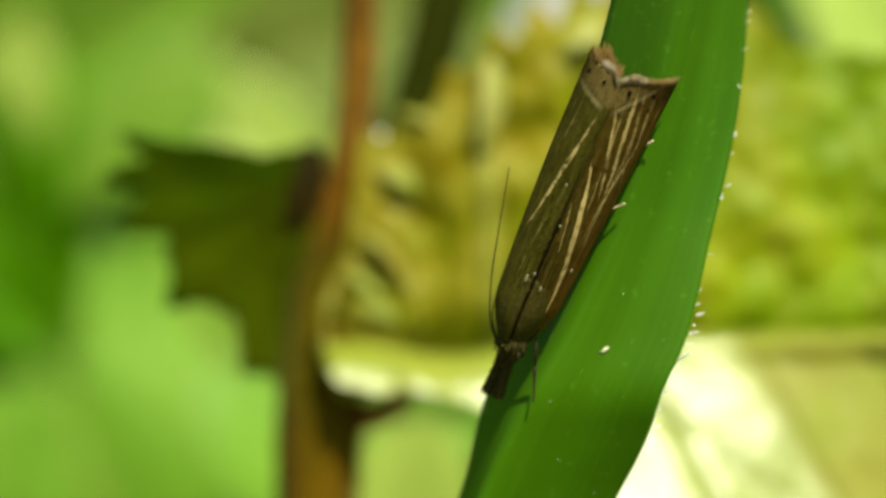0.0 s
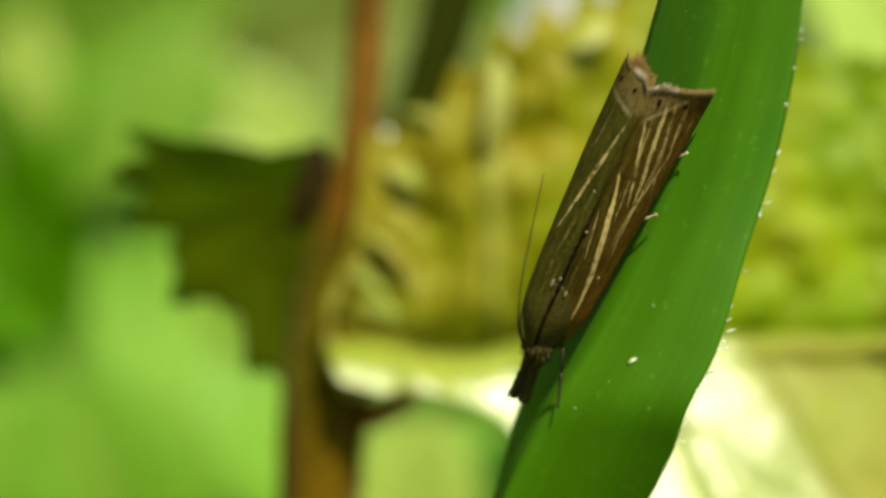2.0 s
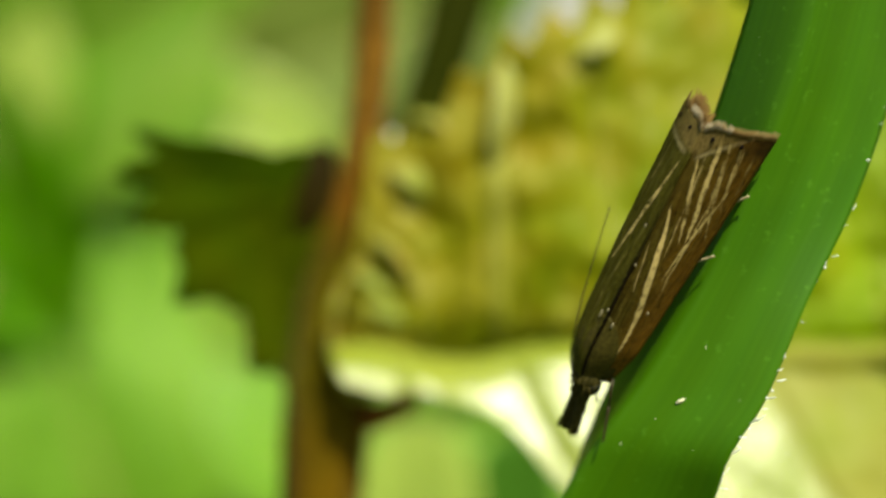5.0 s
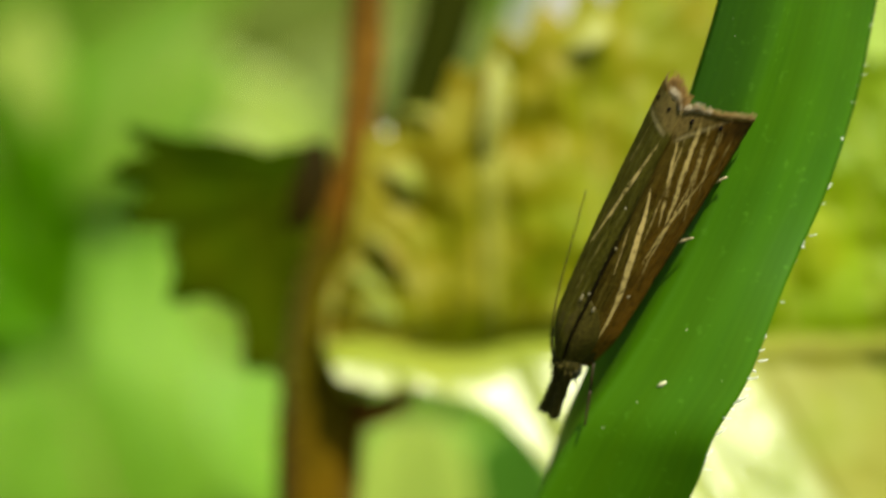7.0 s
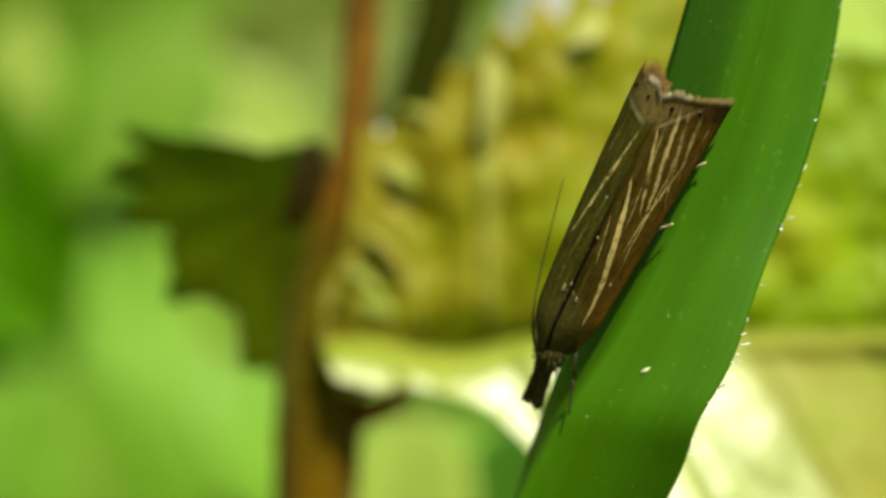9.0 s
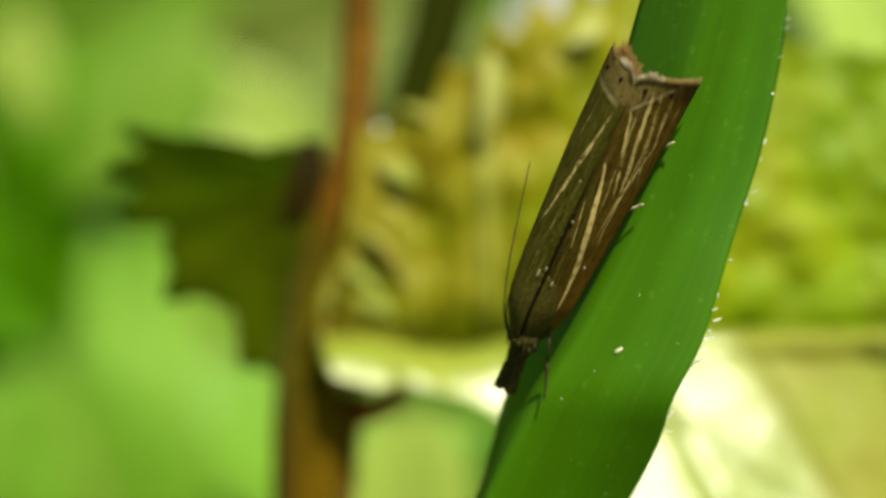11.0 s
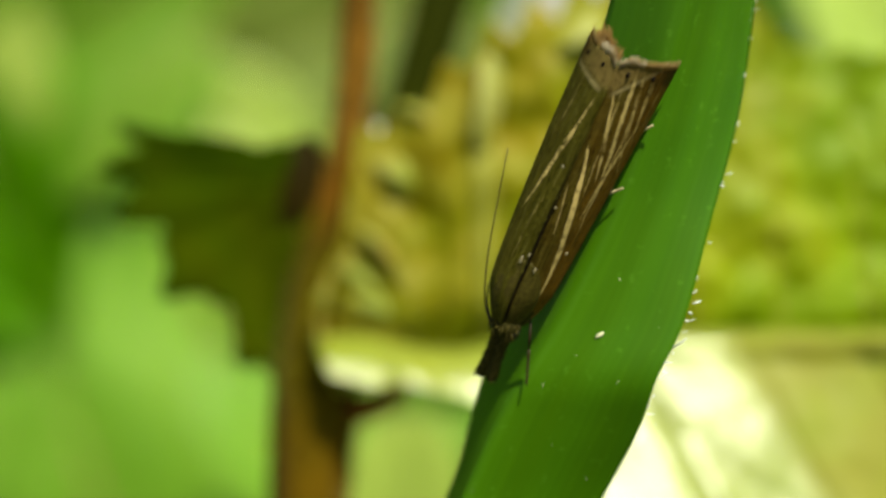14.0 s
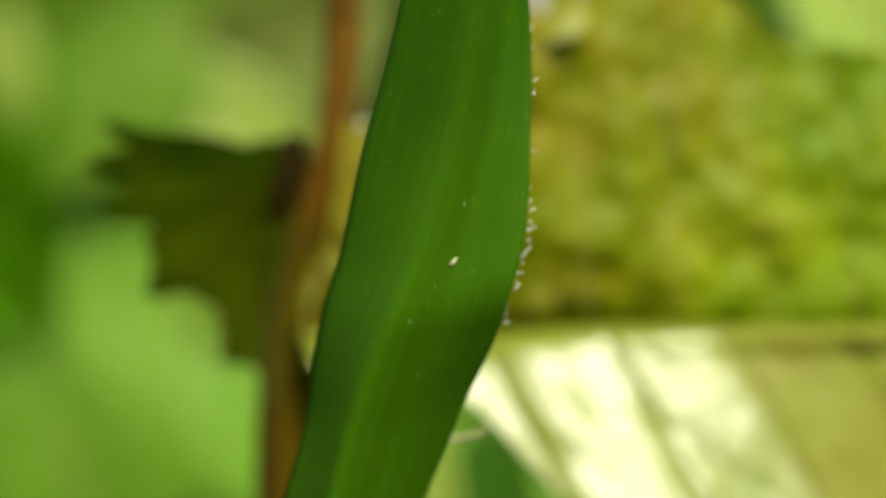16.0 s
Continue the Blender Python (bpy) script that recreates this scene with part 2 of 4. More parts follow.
def lit_half_material():
    """Lower half of the crinkled leaf: glossy lime, painted brighter for the sun it faces, tan beyond its third side
    vein.
    """
    n = Nodes("lit_half_leaf")
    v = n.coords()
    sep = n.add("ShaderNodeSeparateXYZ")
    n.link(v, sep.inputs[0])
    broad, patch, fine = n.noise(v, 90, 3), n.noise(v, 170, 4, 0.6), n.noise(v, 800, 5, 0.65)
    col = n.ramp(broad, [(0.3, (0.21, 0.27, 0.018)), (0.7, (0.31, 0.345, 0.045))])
    # Tan tint that also stands in for the end of the sun's glare.
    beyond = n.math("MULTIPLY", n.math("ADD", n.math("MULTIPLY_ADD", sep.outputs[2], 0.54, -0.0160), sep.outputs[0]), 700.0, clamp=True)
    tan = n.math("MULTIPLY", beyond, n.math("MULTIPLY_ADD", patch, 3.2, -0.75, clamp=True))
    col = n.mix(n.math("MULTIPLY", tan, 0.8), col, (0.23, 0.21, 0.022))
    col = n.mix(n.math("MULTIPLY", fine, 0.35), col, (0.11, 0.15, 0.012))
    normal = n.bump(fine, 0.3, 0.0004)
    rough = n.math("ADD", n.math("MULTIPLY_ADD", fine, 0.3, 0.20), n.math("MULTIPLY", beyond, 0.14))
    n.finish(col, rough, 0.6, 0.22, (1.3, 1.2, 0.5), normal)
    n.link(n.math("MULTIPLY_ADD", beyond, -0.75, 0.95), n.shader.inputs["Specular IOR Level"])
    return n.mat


BRONZE = bronze_material()
TOOTH = leaf_material("tooth_pale", (0.24, 0.30, 0.02), (0.36, 0.36, 0.06), (0.30, 0.22, 0.03), 0.3, 0.45, 0.3, 500)
VEIN_BRONZE = leaf_material("vein_bronze", (0.24, 0.25, 0.02), (0.32, 0.31, 0.04), None, 0.25, 0.5, 0.3, 600)
# Lit copy of the leaf: the sunlight on the lower half is painted in.
BRONZE_LIT = lit_half_material()
VEIN_GREEN = leaf_material("vein_green", (0.13, 0.22, 0.012), (0.19, 0.28, 0.025), None, 0.2, 0.5, 0.4, 600)
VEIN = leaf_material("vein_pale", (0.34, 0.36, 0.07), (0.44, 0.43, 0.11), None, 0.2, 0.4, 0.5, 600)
# Very dark green: the shade this leaf hangs in is part of its colour.
SHADE_LEAF = leaf_material("shade_dark_leaf", (0.017, 0.035, 0.0005), (0.036, 0.065, 0.001), (0.042, 0.058, 0.001), 0.15, 0.9, 0.02, 250, 0.5, (1.0, 1.0, 0.2))


def cane_material():
    """Red-brown above, olive at the joint, dark brown below."""
    n = Nodes("cane_bark")
    sep = n.add("ShaderNodeSeparateXYZ")
    n.link(n.coords(), sep.inputs[0])
    broad = n.noise(n.coords(), 220, 4)
    h = n.math("ADD", n.math("MULTIPLY", n.math("SUBTRACT", sep.outputs[2], 0.136), 50.0), n.math("MULTIPLY_ADD", broad, 0.24, -0.12))
    col = n.ramp(h, [(0.10, (0.14, 0.080, 0.003)), (0.36, (0.105, 0.085, 0.002)), (0.66, (0.080, 0.064, 0.002)), (0.84, (0.19, 0.080, 0.006)), (1.0, (0.23, 0.108, 0.014))])
    blotch = n.noise(n.coords(scale=(1, 1, 0.35)), 520, 4, 0.65)
    col = n.mix(n.ramp(blotch, [(0.45, (0, 0, 0)), (0.62, (0.45, 0.45, 0.45))]), col, (0.022, 0.014, 0.001))
    col = n.mix(n.ramp(blotch, [(0.30, (0.5, 0.5, 0.5)), (0.42, (0, 0, 0))]), col, n.ramp(h, [(0.6, (0.05, 0.045, 0.002)), (0.95, (0.24, 0.17, 0.04))]))
    streak = n.noise(n.coords(scale=(1, 1, 0.12)), 1800, 5)
    col = n.mix(n.math("MULTIPLY", streak, 0.7), col, (0.020, 0.010, 0.002))
    n.bump(n.math("ADD", streak, n.math("MULTIPLY", blotch, 2.0)), 0.6, 0.0003)
    n.shader.inputs["Sheen Weight"].default_value = 0.12
    n.shader.inputs["Sheen Roughness"].default_value = 0.4
    n.shader.inputs["Sheen Tint"].default_value = (1.0, 0.85, 0.55, 1)
    return n.finish(col, 0.8, 0.02)


CANE = cane_material()
NODE = stem_material("node_dark", (0.014, 0.009, 0.0005), (0.026, 0.017, 0.001))
STUB = stem_material("stub_red", (0.14, 0.042, 0.005), (0.20, 0.070, 0.010))
OLIVE_STEM = stem_material("olive_cane", (0.020, 0.026, 0.001), (0.038, 0.044, 0.002))
# Part of the far leaves' sunlight and dimness is set by these colours.
FAR_LIME = leaf_material("far_lime", (0.17, 0.37, 0.024), (0.28, 0.50, 0.055), None, 0.45, 0.4, 0.4, 60)
FAR_SOFT = leaf_material("far_soft_green", (0.13, 0.31, 0.015), (0.21, 0.41, 0.035), None, 0.45, 0.45, 0.3, 60)
FAR_GREEN = leaf_material("far_green", (0.075, 0.25, 0.001), (0.12, 0.33, 0.003), None, 0.45, 0.5, 0.15, 60)
FAR_GREY = leaf_material("far_grey_green", (0.12, 0.17, 0.02), (0.17, 0.23, 0.035), None, 0.25, 0.5, 0.3, 60)
FAR_MID = leaf_material("far_mid_green", (0.10, 0.22, 0.010), (0.17, 0.32, 0.025), None, 0.35, 0.5, 0.2, 60)
FAR_DARK = leaf_material("far_dark_green", (0.06, 0.19, 0.012), (0.10, 0.26, 0.025), None, 0.35, 0.5, 0.3, 60)
FAR_PALE = leaf_material("far_pale", (0.36, 0.50, 0.08), (0.48, 0.60, 0.13), None, 0.4, 0.35, 0.5, 60)
FAR_WHITE = leaf_material("far_white", (0.45, 0.44, 0.41), (0.58, 0.56, 0.53), None, 0.3, 0.5, 0.4, 60, 0.4, (1, 1, 1))
SOIL = leaf_material("mossy_soil", (0.035, 0.045, 0.012), (0.09, 0.11, 0.025), None, 0.0, 0.9, 0.1, 30, 0.6)
HEDGE = leaf_material("hedge_green", (0.09, 0.22, 0.008), (0.20, 0.38, 0.03), None, 0.35, 0.5, 0.2, 14, 0.3)


# ---- builders (all lengths in mm) ----
def part(name, bm, material, parent=None, label="", smooth=True):
    me = bpy.data.meshes.new(name)
    bm.to_mesh(me)
    bm.free()
    me.materials.append(material)
    if smooth:
        me.polygons.foreach_set("use_smooth", [True] * len(me.polygons))
    ob = new(name, me)
    ob.parent = parent
    if label:
        tagged(ob, label)
    return ob


def thing(name, label, category, at=(0, 0, 0), group="", kind=""):
    ob = new(name)
    ob.empty_display_size = 0.005
    ob.location = Vector(at) * MM
    return tagged(ob, label, category, group, kind)


def sheet(rows, thick=0.0, uvs=None):
    """A grid of points (mm) as a bmesh, with a second skin below when thick."""
    bm = bmesh.new()
    grid = [[bm.verts.new(Vector(p) * MM) for p in row] for row in rows]
    layer = bm.loops.layers.uv.new("UVMap")
    ids = {v: (i, j) for i, row in enumerate(grid) for j, v in enumerate(row)}
    for i in range(len(grid) - 1):
        for j in range(len(grid[0]) - 1):
            bm.faces.new((grid[i][j], grid[i][j + 1], grid[i + 1][j + 1], grid[i + 1][j]))
    for f in bm.faces:
        for loop in f.loops:
            i, j = ids[loop.vert]
            loop[layer].uv = uvs[i][j] if uvs else (j / (len(grid[0]) - 1), i / (len(grid) - 1))
    if thick:
        bm.normal_update()
        bmesh.ops.solidify(bm, geom=bm.faces[:], thickness=thick * MM)
    bm.normal_update()
    return bm


def tube(path, radii, sides=10, bm=None, squash=1.0):
    """A closed tube along points (mm) with a radius (mm) at each."""
    bm = bm or bmesh.new()
    pts = [Vector(p) for p in path]
    rings, side = [], None
    for i, p in enumerate(pts):
        way = (pts[min(i + 1, len(pts) - 1)] - pts[max(i - 1, 0)]).normalized()
        if side is None:
            side = way.orthogonal().normalized()
        side = (side - way * side.dot(way)).normalized()
        other = way.cross(side)
        rings.append([bm.verts.new((p + (side * math.cos(a) + other * math.sin(a) * squash) * radii[i]) * MM)
                      for a in (2 * math.pi * k / sides for k in range(sides))])
    for a, b in zip(rings, rings[1:]):
        for k in range(sides):
            bm.faces.new((a[k], a[(k + 1) % sides], b[(k + 1) % sides], b[k]))
    bm.faces.new(rings[0][::-1])
    bm.faces.new(rings[-1])
    bm.normal_update()
    return bm


def smooth_path(points, steps=6):
    """Catmull-Rom through control points."""
    p = [Vector(q) for q in points]
    p = [2 * p[0] - p[1]] + p + [2 * p[-1] - p[-2]]
    out = []
    for i in range(1, len(p) - 2):
        a, b, c, d = p[i - 1:i + 3]
        for k in range(steps):
            t = k / steps
            out.append(0.5 * (2 * b + (c - a) * t + (2 * a - 5 * b + 4 * c - d) * t * t + (3 * b - a - 3 * c + d) * t ** 3))
    return out + [p[-2]]


def ball(centre, radii, seg=16, rings=10, turn=None):
    bm = bmesh.new()
    bmesh.ops.create_uvsphere(bm, u_segments=seg, v_segments=rings, radius=1)
    m = Matrix.Translation(Vector(centre) * MM) @ (turn or Matrix()) @ Matrix.Diagonal((*(Vector(radii) * MM), 1))
    bmesh.ops.transform(bm, matrix=m, verts=bm.verts)
    return bm


def lerp_table(table, x):
    """Smooth interpolation of the columns of a table whose first column is x."""
    xs = [r[0] for r in table]
    i = max(0, min(len(xs) - 2, sum(1 for q in xs if q <= x) - 1))
    t = (x - xs[i]) / (xs[i + 1] - xs[i])
    out = []
    for c in range(1, len(table[0])):
        y0, y1 = table[i][c], table[i + 1][c]
        h = xs[i + 1] - xs[i]
        m0 = (y1 - table[i - 1][c]) / (xs[i + 1] - xs[i - 1]) if i > 0 else (y1 - y0) / h
        m1 = (table[i + 2][c] - y0) / (xs[i + 2] - xs[i]) if i + 2 < len(xs) else (y1 - y0) / h
        out.append((2 * t ** 3 - 3 * t * t + 1) * y0 + (t ** 3 - 2 * t * t + t) * h * m0 + (3 * t * t - 2 * t ** 3) * y1 + (t ** 3 - t * t) * h * m1)
    return out


def wobble(x, y, z, scale):
    return noise.noise(Vector((x, y, z)) * scale)


# ---- ground and distance ----
def ground():
    rows = []
    spots = [-6000, -2000, -700, -300, -120, -60, 0, 60, 120, 200, 300, 450, 700, 1500, 4000, 9000]
    for y in spots:
        rows.append([(x, y, 3 * wobble(x, y, 0, 0.02) if abs(x) < 800 else 0) for x in spots])
    ob = part("ground", sheet(rows), SOIL)
    tagged(ob, "dark mossy soil under the plants", "ground", kind="structure")


def hedge():
    """A bank of thousands of leaves far behind, one mass."""
    rng = random.Random(21)
    verts, faces = [], []
    for k in range(10500):
        x, z = rng.uniform(-900, 900), rng.uniform(0, 620)
        y = 620 + rng.uniform(-45, 60) - 0.00035 * x * x + (75 if k > 5200 else 0)
        c = Vector((x, y, z))
        length, wide = rng.uniform(34, 62), rng.uniform(18, 32)
        m = Euler((rng.uniform(-0.9, 0.4), rng.uniform(0, 6.28), rng.uniform(-0.6, 0.6))).to_matrix()
        n = len(verts)
        for f, w in ((0.0, 0.02), (0.3, 0.9), (0.65, 0.8), (1.0, 0.02)):
            for side in (-0.5, 0.0, 0.5):
                p = Vector((side * w * wide, 0.12 * wide * abs(side) * w - 0.12 * length * (f - 0.5) ** 2 * 2, (f - 0.5) * length))
                verts.append((c + m @ p) * MM)
        for r in range(3):
            for q in range(2):
                a = n + r * 3 + q
                faces.append((a, a + 1, a + 4, a + 3))
    me = bpy.data.meshes.new("hedge")
    me.from_pydata(verts, [], faces)
    me.polygons.foreach_set("use_smooth", [True] * len(me.polygons))
    me.materials.append(HEDGE)
    tagged(new("hedge", me), "dense bank of green leaves, far out of focus", "hedge", kind="stuff")


def ovate_leaf(name, label, base, tip, width, facing, material, bend=0.1, fold=0.15, group="", teeth=0.05, stalk=False, blunt=False):
    """A simple leaf from base to tip (mm), with a midrib; facing is the way its face looks."""
    base, tip = Vector(base), Vector(tip)
    ob = thing(name, label, "leaf", base, group)
    length = (tip - base).length
    way = (tip - base).normalized()
    side = way.cross(Vector(facing)).normalized()
    up = side.cross(way)
    n, m = 28, 6
    for half, sign in (("left", -1), ("right", 1)):
        rows = []
        for i in range(n + 1):
            f = i / n
            w = width / 2 * ((math.sin(math.pi * f ** 1.9) ** 0.36 if blunt else math.sin(math.pi * f ** 0.75) ** 0.8) if 0 < f < 1 else 0.02)
            w *= 1 + teeth * (2 * ((f * 14) % 1) - 1)
            row = []
            for j in range(m + 1):
                g = j / m
                p = way * (f * length) + side * (sign * w * g)
                p += up * (-bend * length * (f - 0.5) ** 2 + fold * w * g ** 1.4 + 0.03 * width * wobble(f * 5, sign * g * 3, length, 1.0))
                row.append(p)
            rows.append(row)
        part("lamina", sheet(rows, 0.25), material, ob)
    path = [way * (f / 10 * length * 0.98) + up * (-bend * length * (f / 10 - 0.5) ** 2 + 0.05) for f in range(11)]
    part("midrib", tube(path, [0.02 * width * (1 - 0.85 * f / 10) for f in range(11)], 7), VEIN, ob)
    if stalk or base.z < 90 or abs(base.x) > 0.27 * base.y:
        drop = Vector((0.15 * math.copysign(base.z, base.x), 0, -base.z - 2))
        part("petiole", tube(smooth_path([(0, 0, 0), drop * 0.3 + Vector((math.copysign(2, base.x), 0, 0)), drop]), [0.9] * 13, 8), VEIN, ob)
    elif base.y > 200:
        back = Vector((6, 630 - base.y, 25))
        part("petiole", tube(smooth_path([(0, 0, 0), back * 0.4 + Vector((0, 0, 10)), back]), [0.9] * 13, 8), VEIN, ob)
    return ob


def far_leaves():
    g = "sunlit leaves far behind"
    L = ovate_leaf
    lime, deep, grey, pale = ("large lime-green sunlit leaf, far out of focus", "deep green hanging leaf, far out of focus",
                              "grey-green leaf, far out of focus", "pale yellow-green sunlit leaf, far out of focus")
    L("leaf", lime, (-20, 430, 60), (-82, 420, 172), 95, (0.15, -1, 0.4), FAR_LIME, group=g, fold=0.05)
    L("leaf", lime, (-130, 440, 40), (-100, 430, 148), 90, (0.1, -1, 0.3), FAR_LIME, group=g, fold=0.05)
    L("leaf", lime, (-28, 376, 95), (-56, 374, 124), 30, (0.25, -0.8, 0.6), FAR_LIME, group=g)
    L("leaf", lime, (-75, 450, 20), (-88, 445, 150), 100, (0.1, -1, 0.3), FAR_LIME, group=g, fold=0.05)
    L("leaf", lime, (-190, 470, 100), (10, 465, 92), 120, (0.05, -1, 0.3), FAR_LIME, group=g, fold=0.05)
    L("leaf", lime, (-190, 385, 62), (-20, 380, 70), 90, (0.05, -1, 0.3), FAR_LIME, group=g, fold=0.05)
    L("leaf", deep, (-132, 424, 193), (-91, 418, 122), 82, (0.1, -1, 0.15), FAR_GREEN, group=g)
    L("leaf", deep, (-112, 366, 188), (-82, 362, 128), 34, (-0.2, -1, -0.5), FAR_GREEN, group=g)
    L("leaf", lime, (-150, 374, 60), (-84, 372, 120), 52, (0.15, -1, 0.4), FAR_LIME, group=g, fold=0.05)
    L("leaf", lime, (-66, 369, 64), (-88, 366, 129), 46, (0.1, -1, 0.3), FAR_SOFT, group=g, fold=0.05)
    L("leaf", deep, (-60, 420, 205), (-92, 410, 160), 34, (-0.2, -1, -0.1), FAR_MID, group=g)
    L("leaf", grey, (20, 450, 225), (-75, 445, 188), 60, (-0.1, -1, -0.1), FAR_GREY, group=g)
    L("leaf", pale, (-30, 425, 164), (-80, 420, 200), 30, (0.0, -1, 0.2), FAR_PALE, group=g)
    L("leaf", pale, (-110, 405, 170), (-100, 400, 208), 24, (0.3, -0.8, 0.6), FAR_PALE, group=g)
    L("leaf", grey, (-150, 460, 180), (-60, 455, 235), 60, (0.1, -1, 0.0), FAR_MID, group=g)
    L("leaf", deep, (100, 460, 110), (-40, 450, 230), 110, (0.0, -1, -0.1), FAR_MID, group=g)
    L("leaf", lime, (40, 300, 60), (-24, 295, 128), 46, (0.2, -1, 0.5), FAR_LIME, group=g)
    L("leaf", pale, (72, 205, 156), (42, 200, 194), 32, (0.1, -0.9, 0.4), FAR_PALE, group=g, stalk=True)
    L("leaf", "rounded dark green leaf tip, out of focus", (8.0, 158, 96), (6.0, 150, 133.6), 9.5, (-0.1, -1, 0.2), FAR_DARK, bend=0.1, stalk=True, teeth=0.02, blunt=True)
    L("leaf", "pale lime-green rounded leaf, out of focus", (-2, 150, 105), (-3, 146, 135), 12, (0.2, -1, 0.5), FAR_PALE, bend=0.1, stalk=True, blunt=True)
    # white leaf shape added in place of a bright patch far behind
    L("leaf", "white leaf shape added for a bright blurred patch", (10, 250, 180.5), (29, 248, 190), 14, (0.2, -1, 0.6), FAR_WHITE, teeth=0.0, stalk=False)


# ---- the cane with its leaves ----
def canes():
    d = 88.0

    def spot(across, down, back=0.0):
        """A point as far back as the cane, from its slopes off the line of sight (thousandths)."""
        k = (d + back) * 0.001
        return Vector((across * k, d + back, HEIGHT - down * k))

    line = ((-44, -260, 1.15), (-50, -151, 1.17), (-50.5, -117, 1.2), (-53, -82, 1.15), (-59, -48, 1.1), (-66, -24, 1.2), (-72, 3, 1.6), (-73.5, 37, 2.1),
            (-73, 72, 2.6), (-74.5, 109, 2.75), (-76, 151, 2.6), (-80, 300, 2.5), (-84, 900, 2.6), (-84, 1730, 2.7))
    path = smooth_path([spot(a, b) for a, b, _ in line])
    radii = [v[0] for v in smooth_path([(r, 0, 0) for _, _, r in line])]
    ob = thing("bramble_cane", "reddish upright cane, brown lower down, rooted in the soil", "stem")
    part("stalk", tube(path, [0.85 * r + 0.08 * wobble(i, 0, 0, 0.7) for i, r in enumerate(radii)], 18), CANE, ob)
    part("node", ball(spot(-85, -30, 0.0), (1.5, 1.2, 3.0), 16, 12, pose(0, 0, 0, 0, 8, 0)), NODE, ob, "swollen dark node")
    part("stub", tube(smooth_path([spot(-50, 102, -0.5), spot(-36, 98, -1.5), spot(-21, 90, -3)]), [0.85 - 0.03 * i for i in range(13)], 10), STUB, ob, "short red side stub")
    part("droplet", ball(spot(-37.5, -69, -1.5), (0.20, 0.2, 0.24), 12, 8), DEW, ob, "water droplet, its sun glint painted white")
    hairs = bmesh.new()
    rng = random.Random(14)
    for _ in range(420):
        i = rng.randrange(6, 60)
        a = rng.uniform(0, 2 * math.pi)
        out = Vector((math.cos(a), math.sin(a), rng.uniform(-0.2, 0.4)))
        foot = path[i].lerp(path[i + 1], rng.random()) + out * radii[i] * 0.83
        tube([foot, foot + out * rng.uniform(0.35, 0.8)], [0.035, 0.012], 4, hairs)
    part("fuzz", hairs, TOOTH, ob, "short pale hairs")
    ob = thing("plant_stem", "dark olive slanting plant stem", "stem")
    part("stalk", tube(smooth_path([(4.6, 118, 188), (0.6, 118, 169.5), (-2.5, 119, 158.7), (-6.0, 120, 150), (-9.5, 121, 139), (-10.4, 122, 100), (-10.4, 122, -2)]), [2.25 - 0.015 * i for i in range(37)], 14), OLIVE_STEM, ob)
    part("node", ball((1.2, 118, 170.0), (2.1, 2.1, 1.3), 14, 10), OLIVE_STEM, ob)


def lobed_leaf():
    """The leaf with coarse teeth that hangs from the cane; its shade is in its dark colour."""
    ob = thing("lobed_leaf", "leaf with coarse teeth on the cane, shade painted dark green", "leaf", (-6.8, 87.6, 153.33))
    # direction (degrees) and length (mm) of the outline's tips and notches
    outline = ((118, 2.4), (149, 3.4), (157, 6.2), (162.5, 8.2), (163.2, 9.8), (164.5, 11.9), (168, 11.2), (171, 10.0), (175, 11.8), (179, 12.5), (182.8, 9.9), (188, 10.8), (193.5, 11.7),
               (199.0, 9.0), (205, 9.8), (211, 9.7), (220, 11.4), (225, 9.8), (230.3, 9.2), (234, 9.5), (238.5, 9.0), (245.6, 10.5), (248, 11.9), (255.6, 11.6), (260.3, 12.0), (265, 9.6), (272, 8.1))

    def depth(x, z, r):
        return -0.10 * r - 0.08 * z + 0.5 * wobble(x, z, 1, 0.3)

    rows = []
    for i in range(15):
        f = i / 14
        row = []
        for j in range(221):
            th = 118 + 154 * j / 220
            a, b = [(p, q) for p, q in zip(outline, outline[1:]) if p[0] <= th <= q[0]][0]
            r = (a[1] + (b[1] - a[1]) * (th - a[0]) / (b[0] - a[0])) * (1 + 0.025 * (2 * ((th / 3.1) % 1) - 1)) * f * 0.89
            x, z = r * math.cos(radians(th)), r * math.sin(radians(th))
            row.append((x, depth(x, z, r) + 0.10 * math.cos(radians(th) * 14) * f, z))
        rows.append(row)
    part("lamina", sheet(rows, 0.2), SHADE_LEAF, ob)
    for th, r in ((164, 8.6), (180, 8.4), (196, 7.9), (218, 8.1), (236, 7.2), (252, 8.6)):
        path = []
        for k in range(9):
            q = r * k / 8
            x, z = q * math.cos(radians(th)), q * math.sin(radians(th))
            path.append((x, depth(x, z, q) - 0.12, z))
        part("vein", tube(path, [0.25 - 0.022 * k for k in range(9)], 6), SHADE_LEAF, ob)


UPPER = ((-7.2, 2.6), (-6.3, 3.4), (-5.4, 5.0), (-4.5, 8.2), (-3.4, 11.8), (-2.2, 13.0), (-1.0, 13.6), (3.0, 16.6), (8.0, 19.0), (14.0, 21.5), (19.0, 20.8), (21.5, 18.6), (23.0, 17.0), (27.0, 16.8), (44.0, 15.0))
LOWER = ((-7.2, 2.4), (-5.0, 2.8), (-2.0, 2.2), (0.0, 2.5), (1.5, 3.8), (2.6, 7.2), (3.5, 10.0), (5.0, 13.5), (9.0, 17.0), (25.0, 21.0), (44.0, 16.0))


